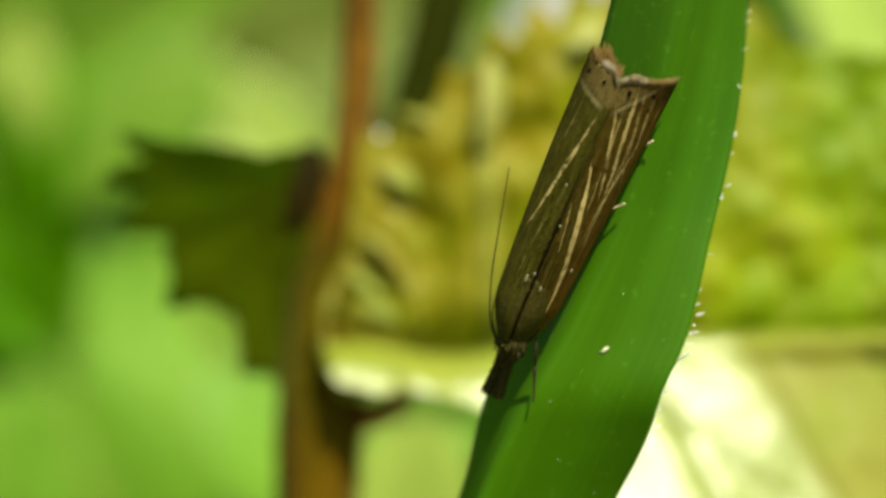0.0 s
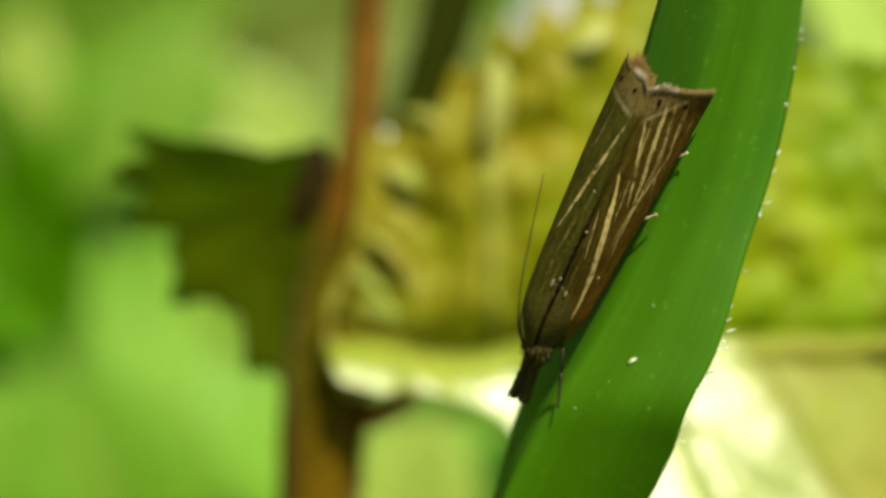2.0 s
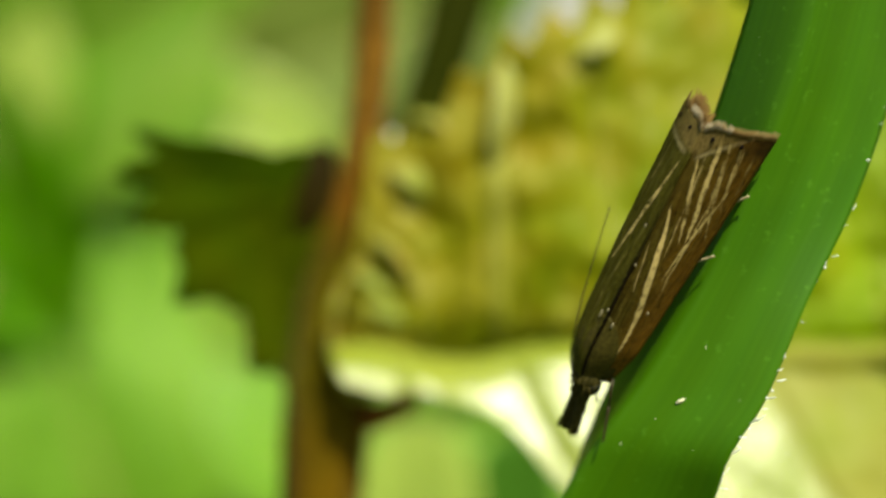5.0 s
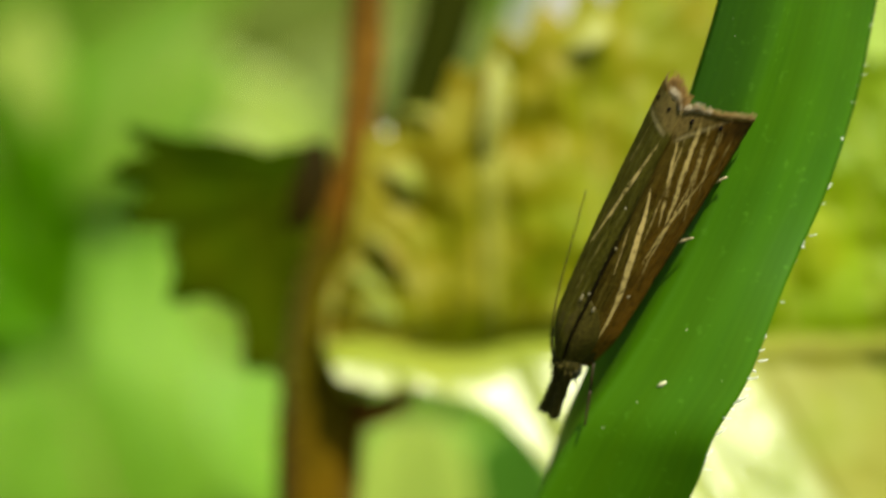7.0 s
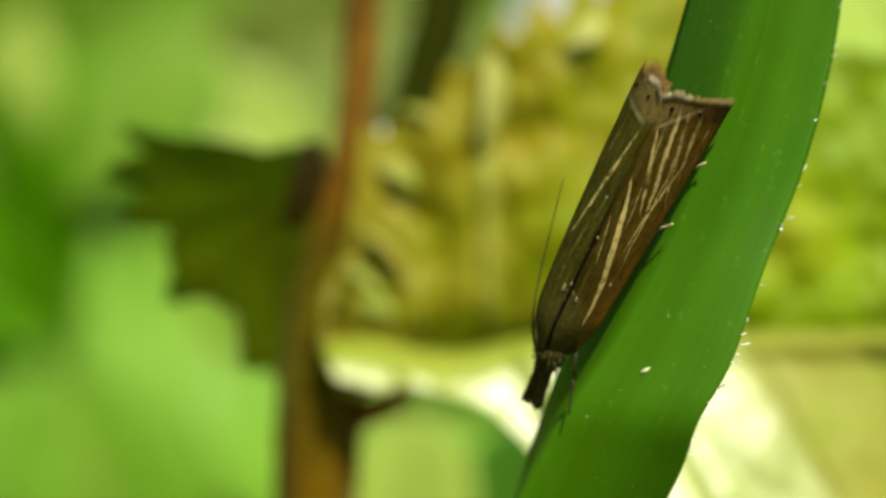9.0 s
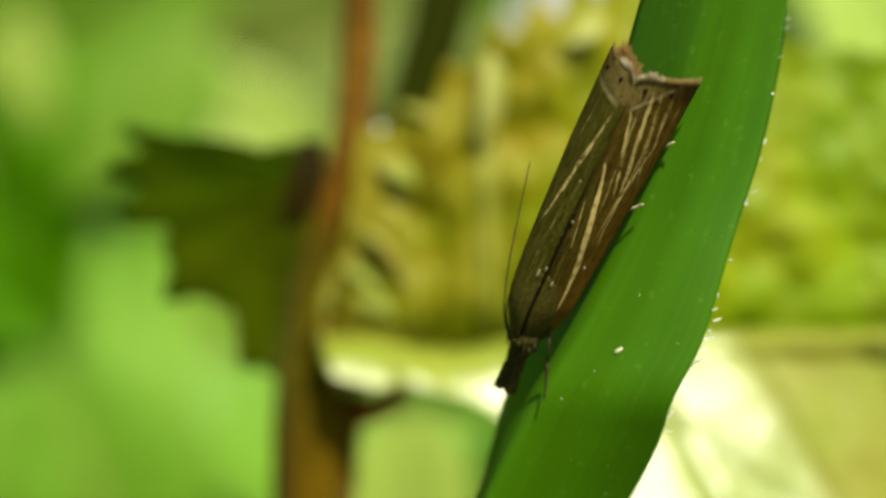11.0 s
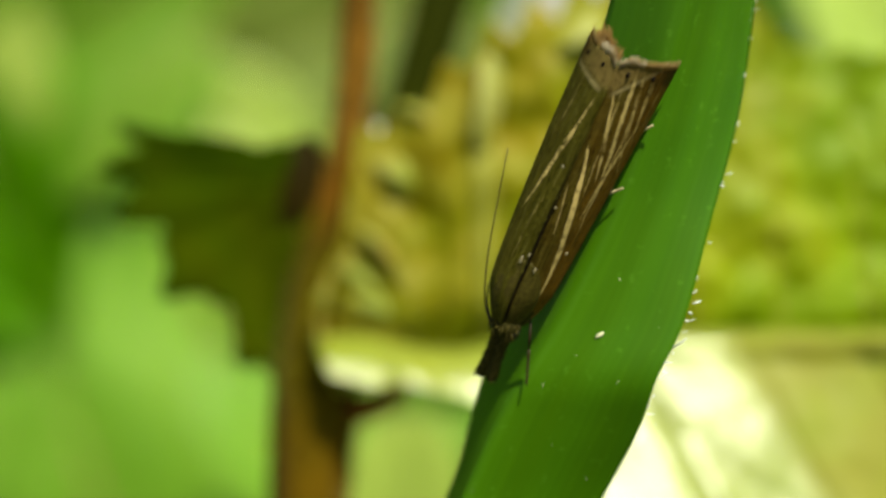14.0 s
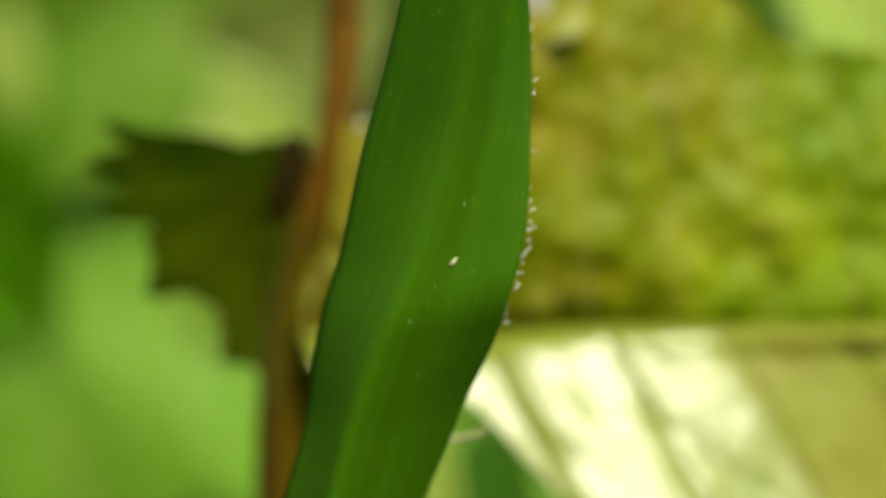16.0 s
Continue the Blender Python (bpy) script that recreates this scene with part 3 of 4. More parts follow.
def leaf_depth(x, h, sign):
    """How far back the crinkled leaf lies at x along its midrib and h away from it (mm)."""
    pitch, first = (5.4, -1.2) if sign > 0 else (7.0, 3.3)
    ph = ((x - first) / pitch) % 1
    across, along = x - 0.55 * h, (h + 0.45 * x) * 0.75 * sign
    coarse, mid, fine = (wobble(across, along, *q) for q in ((4, 0.36), (9, 0.62), (2, 1.5)))
    if sign > 0:
        quilt = math.sin(math.pi * ph) ** 0.7
        warp = 0.35 * wobble(x, h, 6, 0.5)
        near, next_near = noise.voronoi(Vector((across / 2.3 + warp, along / 1.9, 0.4)))[0][:2]
        pillow = min(1.0, (next_near - near) * 1.7) ** 0.6
        base = max(0.0, min(1.0, (1 - x) / 4))
        back = (2.3 - 1.5 * base) * math.exp(-h / 2.6) + 0.13 * max(0.0, 1.0 - x) + 0.06 * h - 0.001 * h * h + 0.006 * h * h * max(0.0, min(1.0, (x - 6) / 8)) + (0.05 + 0.12 * min(1, h / 5)) * max(0.0, x - 9)
        return back - 0.34 * quilt * min(1, h / 3) - 0.28 * pillow * min(1, h / 2) + (0.95 - 0.55 * base) * coarse + (0.29 - 0.10 * base) * mid + 0.10 * fine
    arch = 0.8 if x < 17.3 else 0.42
    panel = (1 - math.exp(-ph / 0.08)) * (1 - ph) ** 0.9 * min(1, h / 1.0)
    far = max(0.0, min(1.0, (x - 17.5) / 10.0))
    back = 1.3 * math.exp(-h / 0.16) + 0.10 * max(0.0, 1.0 - x) - (0.50 - 0.12 * max(0.0, min(1.0, (x - 9.3) / 2.5)) - 0.15 * far + 0.10 * max(0.0, min(1.0, (4 - x) / 3))) * h + 0.003 * h * h
    back += 0.09 * (x - 8) * min(1, h / 1.5)
    return back - arch * panel + 0.24 * coarse + 0.09 * mid + 0.02 * fine


def bronze_leaf():
    """The large crinkled leaf behind the moth, folded along its midrib."""
    ob = thing("crinkled_leaf", "large crinkled yellow-green leaf with bronze tint, folded along its midrib", "leaf", (0, 85.5, 145.14))
    ob.scale = (0.9, 0.9, 0.9)
    x0, x1, nx, ny = -7.2, 44.0, 250, 64

    def rib(x):
        return 0.0125 * (x + 7) + 0.25 * wobble(x, 0, 5, 0.16) - 1.1 * math.exp(-(x / 3.6) ** 2)

    for half, table, sign in (("upper", UPPER, 1), ("lower", LOWER, -1)):
        pitch, first, lean = (5.4, -1.2, 0.10) if sign > 0 else (7.0, 3.3, -0.50)
        drop = 1.0 if sign > 0 else -0.93
        rows = []
        for j in range(ny + 1):
            g = (j / ny) ** 1.25
            row = []
            for i in range(nx + 1):
                x = x0 + (x1 - x0) * i / nx
                saw = ((x - 0.5) / pitch * 2) % 1
                w = lerp_table(table, x)[0] * (1 + ((0.06 if x < 18 else 0.02) if sign > 0 else 0.03) * (1 - abs(2 * saw - 1) * 2))
                h = w * g
                row.append((x - lean * h, leaf_depth(x, h, sign), rib(x) + h * drop))
            rows.append(row)
        part("lamina", sheet(rows, 0.2), BRONZE if sign > 0 else BRONZE_LIT, ob, "bronze-green upper half" if sign > 0 else "glossy lower half, sunlight painted into its yellow-green")
        x = first - pitch
        while x < 40:
            if x > -6.5:
                w = lerp_table(table, x)[0]
                path = [(x - lean * h, leaf_depth(x, h, sign) + (0.02 if sign > 0 else 0.0), rib(x) + h * drop) for h in (w * 0.97 * q / 24 for q in range(25))]
                part("vein", tube(path, [(0.30 if x == 9.6 else 0.17) - 0.004 * q for q in range(25)] if sign > 0 else [0.24 - 0.006 * q for q in range(25)], 7), VEIN_BRONZE if sign > 0 else VEIN_GREEN, ob)
            x = round(x + pitch, 3)
    # a thick pale side rib, and marginal teeth curled towards the cane
    path = [(2.7 - 0.02 * h, leaf_depth(2.7, h, 1) + 0.22, rib(2.7) + h) for h in (0.7 * q for q in range(24))]
    part("side_rib", tube(path, [0.50 + 0.012 * q for q in range(22)] + [0.55, 0.2], 10), VEIN_BRONZE, ob, "thick pale rib")
    for x0, z0, x1, z1, w in ((-1.3, 0.2, -6.0, 4.2, 0.72), (-2.2, 3.2, -4.9, 6.4, 0.45), (-1.4, 8.4, -4.0, 10.0, 0.85), (-2.6, 13.3, -0.4, 11.9, 0.42), (-1.2, 0.6, -5.2, 2.0, 0.70)):
        path = [Vector((x0, leaf_depth(x0, z0, 1) - 0.1, z0)).lerp(Vector((x1, leaf_depth(x1, z1, 1) - 0.3, z1)), q / 8) + Vector((0.5, -0.2, 0.35)) * math.sin(math.pi * q / 8) for q in range(9)]
        part("curled_tooth", tube(path, [w * k for k in (0.35, 0.7, 0.9, 1.0, 1.0, 0.92, 0.78, 0.55, 0.15)], 10, None, 0.3), TOOTH, ob, "pale curled tooth")
    # two folds in strong sun, their brightness painted with the pale vein colour
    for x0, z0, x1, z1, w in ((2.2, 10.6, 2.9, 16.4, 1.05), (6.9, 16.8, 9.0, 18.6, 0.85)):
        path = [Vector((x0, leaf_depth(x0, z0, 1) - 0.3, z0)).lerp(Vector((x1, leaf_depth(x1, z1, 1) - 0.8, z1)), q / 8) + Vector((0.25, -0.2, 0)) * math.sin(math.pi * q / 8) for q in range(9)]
        part("lit_fold", tube(path, [w * k for k in (0.3, 0.55, 0.75, 0.9, 1.0, 1.0, 0.9, 0.7, 0.25)], 12, None, 0.35), VEIN, ob, "fold with strong sunlight painted pale")
    part("midrib", tube([(x, 1.75, rib(x)) for x in range(-7, 45, 3)], [0.25 + 0.01 * i for i in range(18)], 8), BRONZE, ob)
    part("rolled_edge", tube(smooth_path([(-4.8, -0.8, 4.8), (-6.2, -1.2, 3.2), (-6.7, -1.4, 0.8), (-6.3, -1.4, -1.4), (-5.0, -1.4, -2.9), (-2.6, -1.4, -2.0)]), [0.26 + 0.10 * math.sin(i * 0.9) + 0.05 * math.sin(i * 2.3) for i in range(31)], 8), TOOTH, ob, "pale rolled leaf edge")


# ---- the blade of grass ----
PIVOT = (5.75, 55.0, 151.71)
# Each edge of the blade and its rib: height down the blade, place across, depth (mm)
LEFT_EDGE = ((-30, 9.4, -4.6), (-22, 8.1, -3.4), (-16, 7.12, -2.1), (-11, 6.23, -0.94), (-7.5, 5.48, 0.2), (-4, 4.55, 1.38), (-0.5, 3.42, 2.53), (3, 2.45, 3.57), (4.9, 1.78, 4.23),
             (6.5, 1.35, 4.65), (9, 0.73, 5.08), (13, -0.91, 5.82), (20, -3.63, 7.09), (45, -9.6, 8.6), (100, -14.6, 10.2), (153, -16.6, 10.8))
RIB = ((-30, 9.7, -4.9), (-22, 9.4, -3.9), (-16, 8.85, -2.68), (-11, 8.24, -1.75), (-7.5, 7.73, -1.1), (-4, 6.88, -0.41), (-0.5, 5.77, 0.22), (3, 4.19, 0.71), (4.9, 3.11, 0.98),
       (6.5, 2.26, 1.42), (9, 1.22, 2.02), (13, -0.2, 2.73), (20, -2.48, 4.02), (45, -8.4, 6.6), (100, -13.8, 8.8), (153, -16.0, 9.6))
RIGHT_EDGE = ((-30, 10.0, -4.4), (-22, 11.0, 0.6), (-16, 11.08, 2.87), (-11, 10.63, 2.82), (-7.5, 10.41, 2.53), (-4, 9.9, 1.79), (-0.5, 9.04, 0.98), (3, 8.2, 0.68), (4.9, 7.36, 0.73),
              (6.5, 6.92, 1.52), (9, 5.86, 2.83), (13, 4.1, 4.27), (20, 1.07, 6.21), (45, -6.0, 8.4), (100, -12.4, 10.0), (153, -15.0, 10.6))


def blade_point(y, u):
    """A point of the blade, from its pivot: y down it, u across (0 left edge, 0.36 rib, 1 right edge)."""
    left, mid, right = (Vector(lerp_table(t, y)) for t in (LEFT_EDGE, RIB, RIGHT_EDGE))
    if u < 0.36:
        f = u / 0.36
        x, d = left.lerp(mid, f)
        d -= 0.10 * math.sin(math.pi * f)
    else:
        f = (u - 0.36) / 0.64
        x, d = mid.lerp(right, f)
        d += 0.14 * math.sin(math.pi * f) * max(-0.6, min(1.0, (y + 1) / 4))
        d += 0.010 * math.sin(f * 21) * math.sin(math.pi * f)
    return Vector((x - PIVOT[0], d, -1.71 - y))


def speck(bm_size):
    bm = bmesh.new()
    bmesh.ops.create_icosphere(bm, subdivisions=1, radius=1)
    bmesh.ops.scale(bm, vec=Vector(bm_size) * MM, verts=bm.verts)
    return bm


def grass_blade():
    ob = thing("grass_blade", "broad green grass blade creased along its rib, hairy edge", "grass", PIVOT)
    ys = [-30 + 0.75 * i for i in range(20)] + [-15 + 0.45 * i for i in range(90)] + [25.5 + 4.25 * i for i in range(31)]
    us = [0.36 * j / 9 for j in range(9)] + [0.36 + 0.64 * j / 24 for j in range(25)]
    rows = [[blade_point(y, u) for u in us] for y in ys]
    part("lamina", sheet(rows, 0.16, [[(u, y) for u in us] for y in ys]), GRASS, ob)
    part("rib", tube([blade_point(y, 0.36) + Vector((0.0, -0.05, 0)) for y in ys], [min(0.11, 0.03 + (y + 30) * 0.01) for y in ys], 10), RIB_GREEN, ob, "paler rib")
    rng = random.Random(4)
    hair = part("hair", tube([(0, 0, 0), (0.10, -0.02, 0.05), (0.20, -0.05, 0.13), (0.27, -0.06, 0.20)], [0.028, 0.026, 0.022, 0.008], 6), DEW, ob)
    bead = part("droplet", speck((0.085, 0.07, 0.06)), DEW, ob, "tiny dew droplet, its glint painted white")
    y = -14.0
    first = True
    while y < 6.2:
        p = blade_point(y, 1.0)
        for base, chance in ((hair, 0.75), (bead, 0.4)):
            if first or rng.random() < chance:
                q = base if first else base.copy()
                if q is not base:
                    scene.collection.objects.link(q)
                q.location = (p + Vector((rng.uniform(-0.02, 0.12), rng.uniform(-0.25, -0.05), rng.uniform(-0.1, 0.1)))) * MM
                q.rotation_euler = (rng.uniform(-0.5, 0.5), rng.uniform(-0.7, 0.5), rng.uniform(-0.6, 0.6))
                k = rng.uniform(0.4, 0.95) * (1.3 if 2.2 < y < 5.4 and base is hair else 0.9)
                q.scale = (k, k, k)
        first = False
        y += rng.uniform(0.12, 0.5) if y > 0.5 else rng.uniform(0.4, 1.1)
    flake = part("flake", speck((0.21, 0.05, 0.065)), FLAKE, ob, "straw-coloured flake")
    flake.location = Vector((-0.31, blade_point(3.4, 0.58).y - 0.19, -5.11)) * MM
    flake.rotation_euler = (0, radians(-32), 0)
    mote = part("mote", speck((0.085, 0.03, 0.05)), FLAKE, ob, "tiny pale mote")
    for i in range(26):
        y, u = rng.uniform(-13, 11), rng.uniform(0.1, 0.97)
        p = blade_point(y, u)
        c = mote.copy() if i else mote
        if i:
            scene.collection.objects.link(c)
        c.location = (p + Vector((0, -0.17, 0))) * MM
        k = rng.uniform(0.14, 0.38)
        c.scale = (k * rng.uniform(0.8, 2.0), k, k)
        c.rotation_euler = (0, rng.uniform(-1, 1), 0)
    return ob


# ---- the moth: x across, y from head to tail, z up from its back ----
def wing_point(y, v, side):
    f = max(0.0, min(1.0, y / 10))
    shoulder = min(1.0, 0.55 + 0.45 * math.sin(min(1, y / 1.6) * math.pi / 2))
    half = (0.80 + 0.52 * f ** 0.9) * shoulder
    high = (1.25 + 1.02 * f) * (0.75 + 0.25 * shoulder)
    if side < 0:
        half, high = half * (1.17 + 0.06 * math.exp(-((y - 3.0) / 2.4) ** 2) - 0.12 * max(0.0, (y - 6.5) / 3.5)), high * 0.32
    a = math.sin(v * math.pi / 2)
    x = half * (0.25 * v + 0.75 * a)
    z = -high * (0.55 * abs(v) ** 1.9 + 0.45 * (1 - math.cos(v * math.pi / 2)))
    dip = 0.30 * max(0, 1 - y / 1.4) ** 2
    return Vector((side * x, y, z - dip))


def moth():
    ob = thing("moth", "small brown moth with cream-streaked folded wings on the grass blade", "moth")
    n, m = 70, 22
    wings = []
    for side in (-1, 1):
        rows, uvs = [], []
        lift = 0.05 if side < 0 else 0.0
        for i in range(n + 1):
            row, uv = [], []
            for j in range(m + 1):
                v = -0.06 + 1.06 * j / m if side > 0 else -0.02 + 1.02 * j / m
                end = 9.58 + 0.30 * max(0, v) ** 1.5 - 0.24 * math.exp(-(v / 0.12) ** 2)
                y = 0.02 + (end - 0.02) * i / n
                p = wing_point(y, v, side)
                rib = 0.009 * math.sin(v * 46) * min(1, y / 3)
                p += Vector((side * rib, 0, rib + lift + 0.06 * wobble(v * 4, y * 0.6, side * 7, 1.0)))
                row.append(p)
                uv.append((v, y))
            rows.append(row)
            uvs.append(uv)
        wing = part("forewing", sheet(rows, 0.035, uvs), WINGS[side], ob)
        # fringe: many fine plates along the outer edge, pale near the ridge, brown at the corner
        rng = random.Random(9 + side)
        for first, last, mat, label in ((0, 80, PALE_FRINGE, "whitish inner fringe"), (80, 190, FRINGE, "brown outer fringe")):
            bm = bmesh.new()
            for j in range(first, last):
                v0 = j / 190
                v1 = v0 + 0.0068
                y0, y1 = (9.50 + 0.30 * q ** 1.5 - 0.24 * math.exp(-(q / 0.12) ** 2) for q in (v0, v1))
                l = 0.30 + 0.04 * math.sin(v0 * 9) + rng.uniform(-0.09, 0.05) - 0.10 * max(0.0, wobble(v0 * 14, side, 3, 1.0))
                a, b = wing_point(y0, v0, side), wing_point(y1, v1, side)
                up = Vector((0, 0, lift + 0.05 + rng.uniform(-0.012, 0.012)))
                down = Vector((0, 0, -0.014))
                skew = rng.uniform(-0.02, 0.02)
                top = [a + up, b + up, b + up + Vector((skew, l, -0.03 + 0.03 * rng.uniform(-1, 1))), a + up + Vector((skew, l * rng.uniform(0.86, 1), -0.03))]
                vt = [bm.verts.new(p * MM) for p in top]
                vb = [bm.verts.new((p + down) * MM) for p in top]
                bm.faces.new(vt)
                bm.faces.new(vb[::-1])
                for k in range(4):
                    bm.faces.new((vt[k], vb[k], vb[(k + 1) % 4], vt[(k + 1) % 4]))
            bm.normal_update()
            part("fringe", bm, mat, wing, label)
        for v in (0.22, 0.62):
            p = wing_point(9.14 + 0.3 * v, v, side) + Vector((side * 0.01, 0, lift + 0.02))
            part("dot", ball(p, (0.075, 0.10, 0.06), 8, 6), DOT, wing, "black dot")
        rows = []
        for i in range(25):
            row = []
            for j in range(11):
                v = 0.1 + 0.82 * j / 10
                p = wing_point(1.5 + (7.9 + 0.3 * v) * i / 24, v, side)
                row.append(Vector((p.x * 0.9, p.y, p.z * 0.95 - 0.16)))
            rows.append(row)
        hind = part("hindwing", sheet(rows, 0.03), HINDWING, ob, "grey-brown hindwing under the forewing")
        bm = bmesh.new()
        for j in range(150):
            v = 0.08 + 0.88 * j / 150
            p = wing_point(9.25 + 0.25 * v, v, side)
            a = Vector((p.x * 0.92, p.y, p.z * 0.95 - 0.13 + rng.uniform(-0.05, 0.02)))
            b = a + Vector((side * rng.uniform(-0.12, 0.06), rng.uniform(0.25, 0.52) + 0.22 * math.sin(math.pi * v) if side < 0 else rng.uniform(0.15, 0.46), rng.uniform(-0.50, 0.06)))
            tube([a, a.lerp(b, 0.55) + Vector((0, 0, 0.02)), b], [0.030, 0.034, 0.010], 5, bm)
        part("hind_fringe", bm, UNDERWING, hind, "ragged reddish-tan hair fringe")
        wings += [(side, wing), (side, hind)]
    base = Vector((0, 0.9, -0.95))
    path = smooth_path([Vector(p) - base for p in ((0, 0.9, -0.95), (0, 1.8, -1.02), (0, 3.0, -1.1), (0, 4.3, -1.2), (0, 5.5, -1.28), (0, 6.3, -1.32))], 5)
    k = len(path) - 1
    abdomen = part("abdomen", tube(path, [(0.62 + 0.18 * math.sin(math.pi * min(1, 1.4 * i / k)) - 0.36 * (i / k) ** 3) * (1 + 0.05 * math.sin(i * 2.4)) for i in range(k + 1)], 14), BELLY, ob, "warm brown ringed abdomen")
    abdomen.location = base * MM
    part("tail_tip", ball(path[-1], (0.36, 0.24, 0.36), 12, 8), SCALE, abdomen, "whitish abdomen tip")
    bm = bmesh.new()
    rng = random.Random(31)
    for _ in range(46):
        a = Vector((-0.50 + rng.gauss(0, 0.13), 9.1 + rng.uniform(-0.3, 0.2), -0.42 + rng.gauss(0, 0.12)))
        b = Vector((-0.82 + rng.gauss(0, 0.12), 10.08 + rng.uniform(-0.45, 0.30), -0.22 + rng.gauss(0, 0.16)))
        tube([a, a.lerp(b, 0.5) + Vector((rng.gauss(0, 0.03), 0, 0.03)), b], [0.035, 0.032, 0.008], 5, bm)
    part("tail_tuft", bm, UNDERWING, ob, "reddish-tan tuft of hair scales at the tail")
    part("thorax", ball((0, 0.85, -0.98), (0.66, 1.05, 0.66), 18, 12), FUR, ob)
    for side in (-1, 1):
        rows = []
        for i in range(17):
            y = -0.02 + 2.42 * i / 16
            f = i / 16
            w = 0.80 * math.sin(math.pi * (0.22 + 0.78 * f) ** 0.9) ** 0.55 if f < 1 else 0.03
            row = []
            for j in range(13):
                v = 0.03 + 0.78 * w * j / 12
                p = wing_point(y, v, side)
                row.append(p + Vector((side * 0.03, 0, 0.035 * math.sin(math.pi * min(1, 0.12 + f)) + 0.012 + 0.02 * wobble(y * 3, v * 5, side, 1.0))))
            rows.append(row)
        part("tegula", sheet(rows, 0.035), TEGULA, ob, "smooth olive-brown shoulder lobe")
    head = part("head", ball((0, -0.06, -0.66), (0.50, 0.52, 0.46), 16, 12), FUR, ob)
    bm = bmesh.new()
    for _ in range(170):
        a, b = rng.uniform(0, 2 * math.pi), rng.uniform(-0.7, 1.0)
        out = Vector((math.cos(a) * math.sqrt(1 - b * b * 0.9), -b, math.sin(a) * math.sqrt(1 - b * b * 0.9)))
        foot = Vector((0, -0.06, -0.66)) + Vector((out.x * 0.48, out.y * 0.50, out.z * 0.44))
        tube([foot, foot + out * 0.10 + Vector((0, -rng.uniform(0.05, 0.20), 0))], [0.030, 0.008], 4, bm)
    part("head_hair", bm, TEGULA, head, "short bristly head scales")
    for side in (-1, 1):
        part("eye", ball((side * 0.40, -0.22, -0.70), (0.17, 0.23, 0.24), 14, 10), EYE, head, "round dark eye")
        path = smooth_path([(side * 0.13, -0.35, -0.70), (side * 0.13, -0.9, -0.78), (side * 0.16, -1.5, -0.92), (side * 0.20, -2.2, -1.1)], 5)
        part("palp", tube(path, [0.27, 0.26, 0.24, 0.22, 0.20, 0.19, 0.18, 0.18, 0.18, 0.19, 0.195, 0.20, 0.205, 0.21, 0.20, 0.12], 9), FUR, head, "long brown snout palp")
        bm = bmesh.new()
        for _ in range(90):
            i = rng.randrange(2, len(path) - 1)
            a = rng.uniform(0, 2 * math.pi)
            out = Vector((math.cos(a), -0.3, math.sin(a)))
            foot = path[i] + Vector((math.cos(a), 0, math.sin(a))) * 0.16
            tube([foot, foot + out * rng.uniform(0.05, 0.12) + Vector((0, -rng.uniform(0.10, 0.26), -0.04))], [0.028, 0.007], 4, bm)
        part("palp_hair", bm, TEGULA, head, "bristly palp scales")
    # feelers laid back along one side
    feelers = []
    for path in (((-0.42, -0.25, -0.45), (-0.98, 0.35, -0.6), (-1.52, 1.6, -0.75), (-2.02, 3.3, -0.95), (-2.53, 5.18, -1.16)), ((-0.40, -0.22, -0.5), (-0.90, 0.4, -0.55), (-1.16, 1.3, -0.7), (-1.28, 2.2, -0.9))):
        root = Vector(path[0])
        pts = smooth_path([Vector(p) - root for p in path], 8)
        feeler = part("antenna", tube(pts, [0.034 - 0.016 * i / (len(pts) - 1) for i in range(len(pts))], 7), LEG_DARK, ob, "thread-like antenna")
        feeler.location = root * MM
        feelers.append(feeler)
    for side, y, v, long in ((-1, 2.35, 0.16, 0.20), (-1, 2.6, 0.04, 0.10), (1, 2.2, 0.22, 0.14), (-1, 5.7, 0.14, 0.08), (1, 3.0, 0.72, 0.09), (1, 4.4, 0.05, 0.07)):
        part("scale_flake", ball(wing_point(y, v, side) + Vector((0, 0, 0.07)), (0.045, long * 0.8, 0.022), 8, 6), SCALE, ob, "loose pale scale")
    return ob, feelers[0], wings, abdomen


